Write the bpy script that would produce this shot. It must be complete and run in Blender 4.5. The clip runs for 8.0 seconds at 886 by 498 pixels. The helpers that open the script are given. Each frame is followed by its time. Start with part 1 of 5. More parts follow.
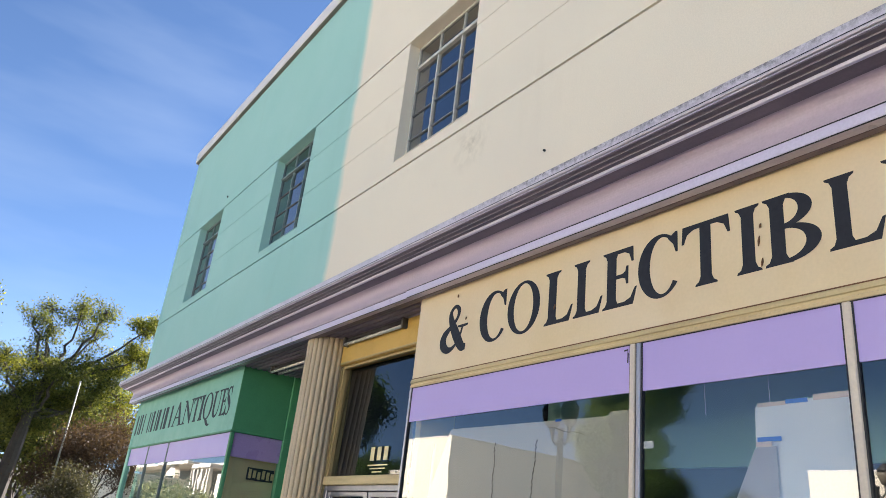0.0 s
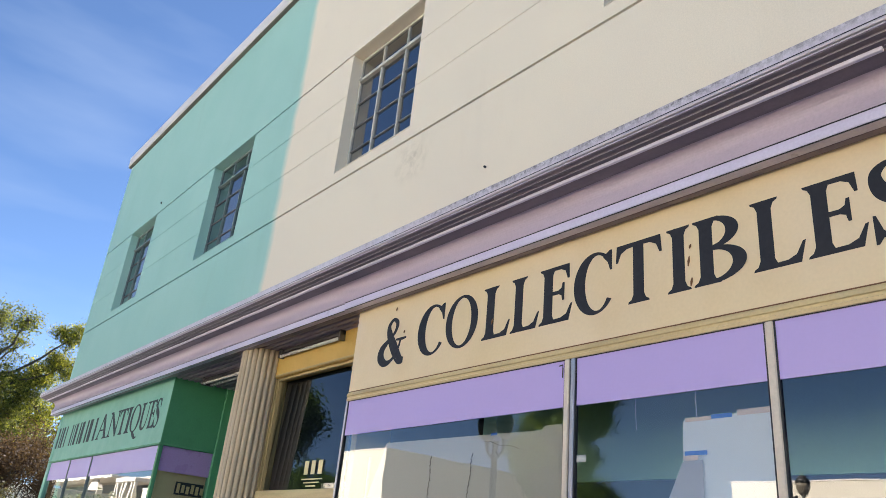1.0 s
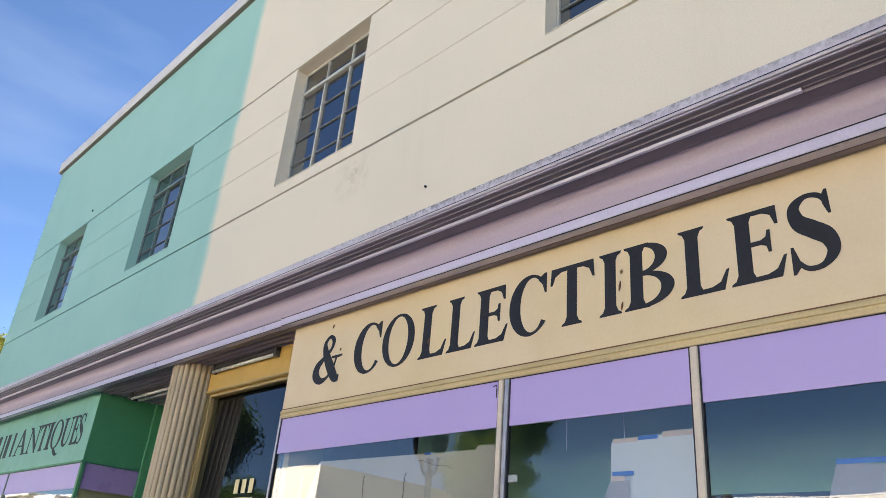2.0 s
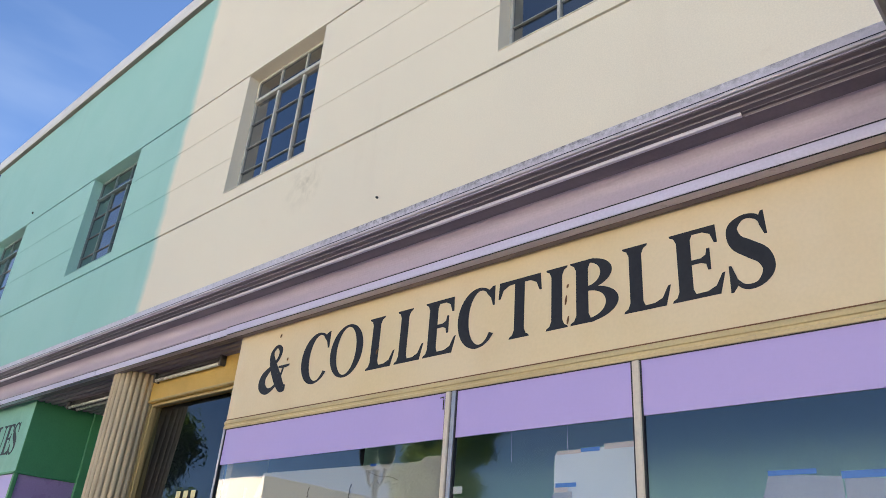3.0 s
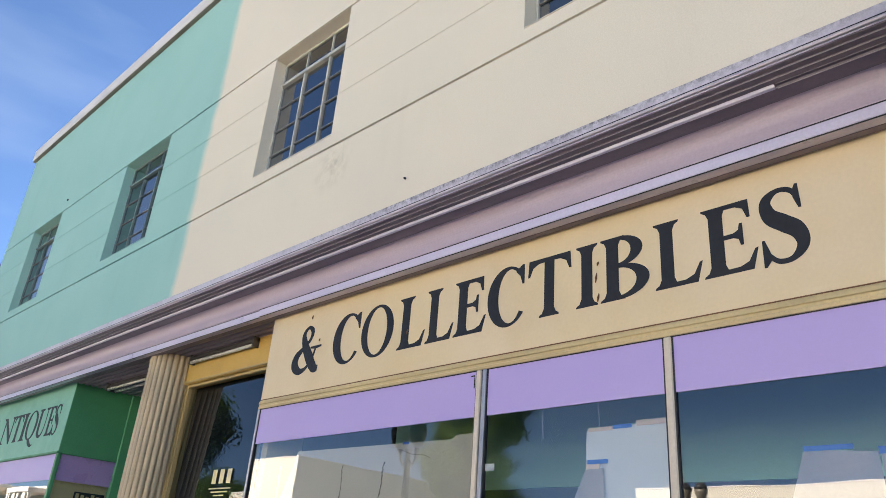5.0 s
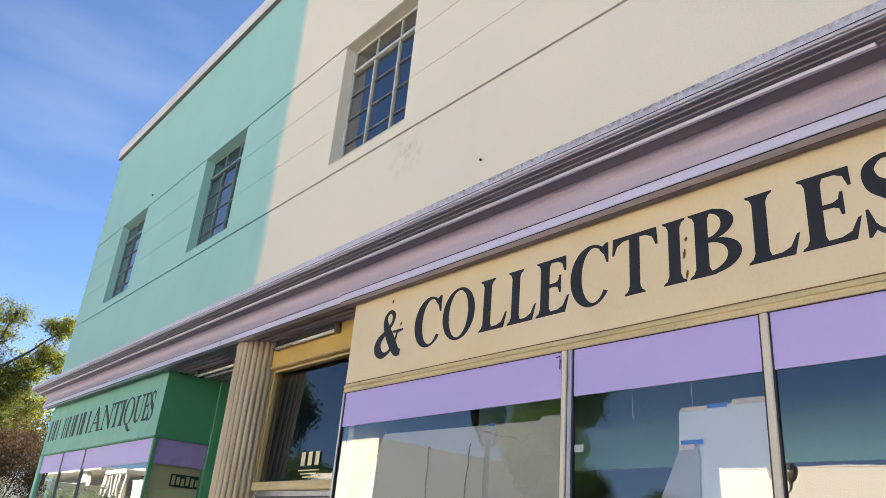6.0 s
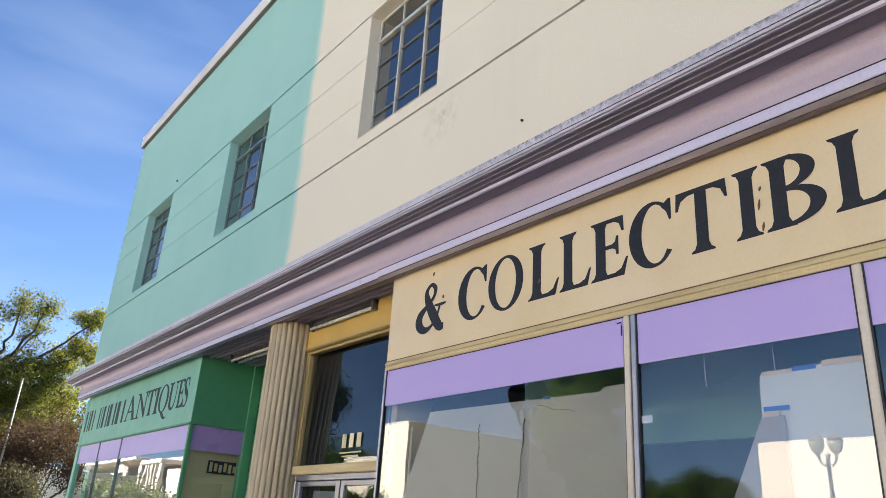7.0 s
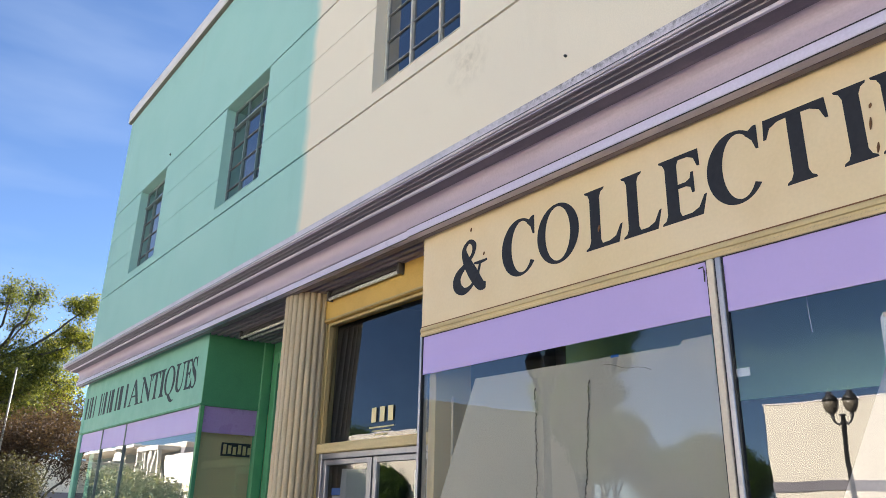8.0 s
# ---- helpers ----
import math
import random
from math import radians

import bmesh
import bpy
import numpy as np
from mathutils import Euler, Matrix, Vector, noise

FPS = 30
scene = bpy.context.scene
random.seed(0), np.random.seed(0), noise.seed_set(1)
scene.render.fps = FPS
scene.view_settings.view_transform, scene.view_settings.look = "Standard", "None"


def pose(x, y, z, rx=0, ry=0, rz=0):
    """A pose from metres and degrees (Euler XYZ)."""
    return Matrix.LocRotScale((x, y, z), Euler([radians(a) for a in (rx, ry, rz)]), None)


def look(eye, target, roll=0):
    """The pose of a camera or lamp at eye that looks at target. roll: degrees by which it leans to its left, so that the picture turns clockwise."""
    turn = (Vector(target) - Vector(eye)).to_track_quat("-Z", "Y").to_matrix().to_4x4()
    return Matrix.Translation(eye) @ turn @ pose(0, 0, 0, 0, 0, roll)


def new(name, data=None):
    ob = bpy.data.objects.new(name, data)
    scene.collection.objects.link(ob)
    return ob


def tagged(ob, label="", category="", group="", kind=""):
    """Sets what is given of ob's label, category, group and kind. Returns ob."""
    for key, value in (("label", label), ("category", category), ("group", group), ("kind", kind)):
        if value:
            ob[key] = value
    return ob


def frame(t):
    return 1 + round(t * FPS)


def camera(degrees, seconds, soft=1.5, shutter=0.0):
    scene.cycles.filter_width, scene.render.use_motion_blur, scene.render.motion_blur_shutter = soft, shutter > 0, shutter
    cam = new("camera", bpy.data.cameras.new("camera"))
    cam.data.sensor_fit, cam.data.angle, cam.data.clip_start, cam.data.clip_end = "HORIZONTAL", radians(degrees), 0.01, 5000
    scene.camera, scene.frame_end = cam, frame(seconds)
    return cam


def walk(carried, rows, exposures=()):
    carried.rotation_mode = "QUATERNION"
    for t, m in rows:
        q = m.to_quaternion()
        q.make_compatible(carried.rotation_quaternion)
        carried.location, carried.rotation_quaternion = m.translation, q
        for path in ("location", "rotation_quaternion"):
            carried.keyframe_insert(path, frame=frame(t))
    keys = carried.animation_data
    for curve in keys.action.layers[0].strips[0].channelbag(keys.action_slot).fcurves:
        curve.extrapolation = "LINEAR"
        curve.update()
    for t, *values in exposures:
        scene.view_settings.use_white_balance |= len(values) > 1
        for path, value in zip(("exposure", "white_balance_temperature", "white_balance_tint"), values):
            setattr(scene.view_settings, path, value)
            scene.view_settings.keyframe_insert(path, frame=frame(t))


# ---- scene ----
# Camera and its walk
cam = camera(61.7, 8.0, soft=0.5)
PATH = [
    (0, (-0.055, 0.06, 1.571), (0.938, 1.626, 2.319), 6.5),
    (0.5, (-0.079, 0.056, 1.58), (0.972, 1.576, 2.344), 6.0),
    (1, (-0.084, 0.042, 1.578), (1.031, 1.5, 2.37), 5.7),
    (1.5, (-0.09, 0.019, 1.591), (1.083, 1.417, 2.41), 5.4),
    (3, (-0.118, -0.027, 1.589), (1.182, 1.213, 2.468), 4.5),
    (3.5, (-0.111, -0.048, 1.588), (1.225, 1.153, 2.465), 4.1),
    (4, (-0.093, -0.062, 1.586), (1.257, 1.131, 2.455), 3.9),
    (5.5, (-0.148, 0.008, 1.573), (1.051, 1.396, 2.37), 5.0),
    (6, (-0.159, 0.043, 1.574), (0.987, 1.49, 2.345), 5.1),
    (6.5, (-0.138, 0.134, 1.566), (0.975, 1.617, 2.314), 4.8),
    (7, (-0.07, 0.407, 1.569), (1.043, 1.902, 2.295), 3.8),
    (7.5, (-0.02, 0.706, 1.568), (1.109, 2.203, 2.265), 2.6),
    (8, (-0.055, 1.07, 1.57), (1.101, 2.559, 2.239), 1.3),
]
EXPOSURE, KELVIN, TINT = 2.88, 6480, 15
walk(cam, [(t, look(eye, target, roll)) for t, eye, target, roll in PATH], [(t, EXPOSURE + e, KELVIN, TINT) for t, e in ((0, 0.0), (2, 0.0), (3, 0.0), (4, 0.03), (5.5, 0.0), (8, 0.04))])

# World and sun: the sun stands high behind the building, so the street front lies in open shade
SUN_EL, SUN_AZ = radians(38), radians(70)
world = bpy.data.worlds.new("sky")
scene.world = world
world.use_nodes = True
wt = world.node_tree
wt.nodes.clear()
w_out = wt.nodes.new("ShaderNodeOutputWorld")
w_bg = wt.nodes.new("ShaderNodeBackground")
w_sky = wt.nodes.new("ShaderNodeTexSky")
w_sky.sky_type = "NISHITA"
w_sky.sun_disc = False
w_sky.sun_elevation, w_sky.sun_rotation = SUN_EL, SUN_AZ
w_sky.air_density, w_sky.dust_density, w_sky.ozone_density = 1.0, 0.0, 2.0
w_sky.altitude = 4000
w_bg.inputs["Strength"].default_value = 0.0325
# thin high cloud
w_tc = wt.nodes.new("ShaderNodeTexCoord")
w_map = wt.nodes.new("ShaderNodeMapping")
w_map.inputs["Scale"].default_value = (1.2, 2.2, 5.0)
w_noise = wt.nodes.new("ShaderNodeTexNoise")
w_noise.inputs["Scale"].default_value, w_noise.inputs["Detail"].default_value = 1.6, 5.0
w_ramp = wt.nodes.new("ShaderNodeMapRange")
w_ramp.inputs["From Min"].default_value, w_ramp.inputs["From Max"].default_value = 0.48, 0.8
w_ramp.inputs["To Max"].default_value = 0.3
w_mix = wt.nodes.new("ShaderNodeMix")
w_mix.data_type = "RGBA"
w_mix.inputs["B"].default_value = (3.4, 4.2, 5.2, 1)
wt.links.new(w_tc.outputs["Generated"], w_map.inputs["Vector"])
wt.links.new(w_map.outputs["Vector"], w_noise.inputs["Vector"])
wt.links.new(w_noise.outputs["Fac"], w_ramp.inputs["Value"])
wt.links.new(w_ramp.outputs["Result"], w_mix.inputs["Factor"])
w_deep = wt.nodes.new("ShaderNodeMix")
w_deep.data_type, w_deep.blend_type = "RGBA", "MULTIPLY"
w_deep.inputs["Factor"].default_value = 1.0
w_deep.inputs["B"].default_value = (0.84, 0.95, 1.0, 1)
wt.links.new(w_sky.outputs["Color"], w_deep.inputs["A"])
wt.links.new(w_deep.outputs["Result"], w_mix.inputs["A"])
wt.links.new(w_mix.outputs["Result"], w_bg.inputs["Color"])
wt.links.new(w_bg.outputs["Background"], w_out.inputs["Surface"])

sun_data = bpy.data.lights.new("sun", "SUN")
sun_data.energy, sun_data.angle, sun_data.color = 5.0, radians(0.5), (1.0, 0.95, 0.87)
sun = new("sun", sun_data)
sun_way = Vector((math.sin(SUN_AZ) * math.cos(SUN_EL), math.cos(SUN_AZ) * math.cos(SUN_EL), math.sin(SUN_EL)))
sun.matrix_world = look(sun_way * 60, (0, 0, 0))


# ---------------------------------------------------------------- materials
def nodes_of(name):
    m = bpy.data.materials.new(name)
    m.use_nodes = True
    nt = m.node_tree
    return m, nt, nt.nodes["Principled BSDF"]


def add_noise(nt, scale, detail=4.0, rough=0.55, stretch=None):
    geo = nt.nodes.new("ShaderNodeNewGeometry")
    tex = nt.nodes.new("ShaderNodeTexNoise")
    tex.inputs["Scale"].default_value, tex.inputs["Detail"].default_value, tex.inputs["Roughness"].default_value = scale, detail, rough
    if stretch:
        mp = nt.nodes.new("ShaderNodeMapping")
        mp.inputs["Scale"].default_value = stretch
        nt.links.new(geo.outputs["Position"], mp.inputs["Vector"])
        nt.links.new(mp.outputs["Vector"], tex.inputs["Vector"])
    else:
        nt.links.new(geo.outputs["Position"], tex.inputs["Vector"])
    return tex.outputs["Fac"]


def ranged(nt, value, a, b, c, d):
    r = nt.nodes.new("ShaderNodeMapRange")
    r.inputs["From Min"].default_value, r.inputs["From Max"].default_value = a, b
    r.inputs["To Min"].default_value, r.inputs["To Max"].default_value = c, d
    nt.links.new(value, r.inputs["Value"])
    return r.outputs["Result"]


def mixed(nt, fac, a, b, mode="MIX"):
    mx = nt.nodes.new("ShaderNodeMix")
    mx.data_type, mx.blend_type = "RGBA", mode
    for key, value in (("Factor", fac), ("A", a), ("B", b)):
        if isinstance(value, (tuple, list)):
            mx.inputs[key].default_value = (*value, 1) if len(value) == 3 else value
        elif isinstance(value, (int, float)):
            mx.inputs[key].default_value = value
        else:
            nt.links.new(value, mx.inputs[key])
    return mx.outputs["Result"]


def surface(name, color, rough=0.6, dirt=None, dirt_amount=0.3, large=1.2, fine=60.0, bump=0.15, bump_size=0.002, metal=0.0, streak=None, second=None, grain_amount=0.06):
    """A painted, plastered or metal surface: two scales of colour variation, stains and fine relief."""
    m, nt, b = nodes_of(name)
    dirt = dirt or tuple(c * 0.55 for c in color)
    base = color
    if second:
        base = mixed(nt, ranged(nt, add_noise(nt, 0.7, 3), 0.35, 0.65, 0, 1), color, second)
    big = ranged(nt, add_noise(nt, large, 6, 0.6, streak), 0.45, 0.75, 0.0, dirt_amount)
    col = mixed(nt, big, base, dirt)
    grain = ranged(nt, add_noise(nt, fine, 3), 0.3, 0.7, 1 - grain_amount, 1 + grain_amount * 0.8)
    col2 = mixed(nt, 1.0, col, grain, "MULTIPLY")
    nt.links.new(col2, b.inputs["Base Color"])
    nt.links.new(ranged(nt, add_noise(nt, large * 4, 3), 0.3, 0.7, rough - 0.08, rough + 0.08), b.inputs["Roughness"])
    b.inputs["Metallic"].default_value = metal
    if bump:
        bp = nt.nodes.new("ShaderNodeBump")
        bp.inputs["Strength"].default_value, bp.inputs["Distance"].default_value = bump, bump_size
        nt.links.new(add_noise(nt, fine * 1.5, 4), bp.inputs["Height"])
        nt.links.new(bp.outputs["Normal"], b.inputs["Normal"])
    return m


def stucco_two_tone():
    """Painted stucco: mint green beyond a soft, wandering brush edge, cream on this side; patches and streaks."""
    m, nt, b = nodes_of("stucco_two_tone")
    geo = nt.nodes.new("ShaderNodeNewGeometry")
    sep = nt.nodes.new("ShaderNodeSeparateXYZ")
    nt.links.new(geo.outputs["Position"], sep.inputs[0])
    wob = ranged(nt, add_noise(nt, 1.6, 5), 0.3, 0.7, -0.05, 0.05)
    add = nt.nodes.new("ShaderNodeMath")
    nt.links.new(sep.outputs["Y"], add.inputs[0])
    nt.links.new(wob, add.inputs[1])
    edge = ranged(nt, add.outputs[0], 8.10, 8.27, 0, 1)
    cream = mixed(nt, ranged(nt, add_noise(nt, 0.8, 5), 0.4, 0.7, 0, 1), (0.83, 0.73, 0.56), (0.80, 0.705, 0.55))
    green = mixed(nt, ranged(nt, add_noise(nt, 0.9, 5), 0.4, 0.7, 0, 1), (0.335, 0.58, 0.50), (0.365, 0.60, 0.52))
    col = mixed(nt, edge, cream, green)
    streaks = ranged(nt, add_noise(nt, 2.2, 6, 0.65, (1, 1, 0.16)), 0.58, 0.85, 0, 0.22)
    col = mixed(nt, streaks, col, mixed(nt, 1.0, col, (0.72, 0.68, 0.62), "MULTIPLY"))
    blot = ranged(nt, add_noise(nt, 3.2, 6, 0.7), 0.64, 0.8, 0, 0.3)
    col = mixed(nt, blot, col, mixed(nt, 1.0, col, (0.78, 0.70, 0.58), "MULTIPLY"))
    # old patch of brown weathering under one window
    dist = nt.nodes.new("ShaderNodeVectorMath")
    dist.operation = "DISTANCE"
    dist.inputs[1].default_value = (3.41, 5.25, 5.22)
    nt.links.new(geo.outputs["Position"], dist.inputs[0])
    near = ranged(nt, dist.outputs["Value"], 0.04, 0.36, 1, 0)
    rag = ranged(nt, add_noise(nt, 7, 6, 0.7), 0.45, 0.65, 0, 0.6)
    mul = nt.nodes.new("ShaderNodeMath")
    mul.operation = "MULTIPLY"
    nt.links.new(near, mul.inputs[0])
    nt.links.new(rag, mul.inputs[1])
    col = mixed(nt, mul.outputs[0], col, (0.50, 0.42, 0.29))
    grain = ranged(nt, add_noise(nt, 90, 3), 0.3, 0.7, 0.95, 1.04)
    nt.links.new(mixed(nt, 1.0, col, grain, "MULTIPLY"), b.inputs["Base Color"])
    b.inputs["Roughness"].default_value = 0.75
    bp = nt.nodes.new("ShaderNodeBump")
    bp.inputs["Strength"].default_value, bp.inputs["Distance"].default_value = 0.25, 0.003
    nt.links.new(add_noise(nt, 45, 6, 0.65), bp.inputs["Height"])
    nt.links.new(bp.outputs["Normal"], b.inputs["Normal"])
    return m


def sooty_edge():
    """Pale metal paint with ragged black soot that is heaviest on one stretch of the edge."""
    m, nt, b = nodes_of("sooty_metal_paint")
    geo = nt.nodes.new("ShaderNodeNewGeometry")
    sep = nt.nodes.new("ShaderNodeSeparateXYZ")
    nt.links.new(geo.outputs["Position"], sep.inputs[0])
    # heaviest on one stretch, thinning out both ways
    wander = nt.nodes.new("ShaderNodeMath")
    nt.links.new(sep.outputs["Y"], wander.inputs[0])
    nt.links.new(ranged(nt, add_noise(nt, 2.2, 4, 0.6), 0.3, 0.7, -0.5, 0.5), wander.inputs[1])
    away = nt.nodes.new("ShaderNodeMath")
    away.operation = "SUBTRACT"
    away.inputs[1].default_value = 3.0
    nt.links.new(wander.outputs[0], away.inputs[0])
    size = nt.nodes.new("ShaderNodeMath")
    size.operation = "ABSOLUTE"
    nt.links.new(away.outputs[0], size.inputs[0])
    stretch = ranged(nt, size.outputs[0], 0.7, 2.4, 1.0, 0.40)
    rag = ranged(nt, add_noise(nt, 28, 7, 0.8), 0.39, 0.61, 0.08, 1.0)
    high = ranged(nt, sep.outputs["Z"], 4.045, 4.108, 0.12, 1.0)
    fac = nt.nodes.new("ShaderNodeMath")
    fac.operation = "MULTIPLY"
    nt.links.new(stretch, fac.inputs[0])
    nt.links.new(rag, fac.inputs[1])
    fac2 = nt.nodes.new("ShaderNodeMath")
    fac2.operation = "MULTIPLY"
    nt.links.new(fac.outputs[0], fac2.inputs[0])
    nt.links.new(high, fac2.inputs[1])
    pale = mixed(nt, ranged(nt, add_noise(nt, 3, 4), 0.4, 0.7, 0, 1), (0.74, 0.68, 0.72), (0.64, 0.58, 0.62))
    nt.links.new(mixed(nt, fac2.outputs[0], pale, (0.055, 0.047, 0.045)), b.inputs["Base Color"])
    b.inputs["Roughness"].default_value = 0.4
    return m


def glass(name, base=0.16, edge=0.7, tint=(0.72, 0.80, 0.80), wave=0.02):
    m = bpy.data.materials.new(name)
    m.use_nodes = True
    nt = m.node_tree
    nt.nodes.clear()
    out = nt.nodes.new("ShaderNodeOutputMaterial")
    tr = nt.nodes.new("ShaderNodeBsdfTransparent")
    tr.inputs["Color"].default_value = (*tint, 1)
    gl = nt.nodes.new("ShaderNodeBsdfGlossy")
    gl.inputs["Roughness"].default_value = 0.0
    lw = nt.nodes.new("ShaderNodeLayerWeight")
    lw.inputs["Blend"].default_value = 0.5
    pw = nt.nodes.new("ShaderNodeMath")
    pw.operation = "POWER"
    pw.inputs[1].default_value = 3.0
    nt.links.new(lw.outputs["Facing"], pw.inputs[0])
    fac = ranged(nt, pw.outputs[0], 0, 1, base, base + edge)
    bp = nt.nodes.new("ShaderNodeBump")
    bp.inputs["Strength"].default_value, bp.inputs["Distance"].default_value = 1.0, wave * 0.1
    nt.links.new(add_noise(nt, 2.6, 1.0, 0.3), bp.inputs["Height"])
    nt.links.new(bp.outputs["Normal"], gl.inputs["Normal"])
    mx = nt.nodes.new("ShaderNodeMixShader")
    nt.links.new(fac, mx.inputs[0])
    nt.links.new(tr.outputs[0], mx.inputs[1])
    nt.links.new(gl.outputs[0], mx.inputs[2])
    nt.links.new(mx.outputs[0], out.inputs["Surface"])
    return m


def leaf_material(name, dark, light):
    m, nt, b = nodes_of(name)
    geo = nt.nodes.new("ShaderNodeNewGeometry")
    col = mixed(nt, geo.outputs["Random Per Island"], dark, light)
    nt.links.new(col, b.inputs["Base Color"])
    b.inputs["Roughness"].default_value = 0.7
    b.inputs["Specular IOR Level"].default_value = 0.15
    tl = nt.nodes.new("ShaderNodeBsdfTranslucent")
    nt.links.new(mixed(nt, 1.0, col, (1.5, 1.5, 0.7), "MULTIPLY"), tl.inputs["Color"])
    mx = nt.nodes.new("ShaderNodeMixShader")
    mx.inputs[0].default_value = 0.4
    nt.links.new(b.outputs[0], mx.inputs[1])
    nt.links.new(tl.outputs[0], mx.inputs[2])
    nt.links.new(mx.outputs[0], nt.nodes["Material Output"].inputs["Surface"])
    return m


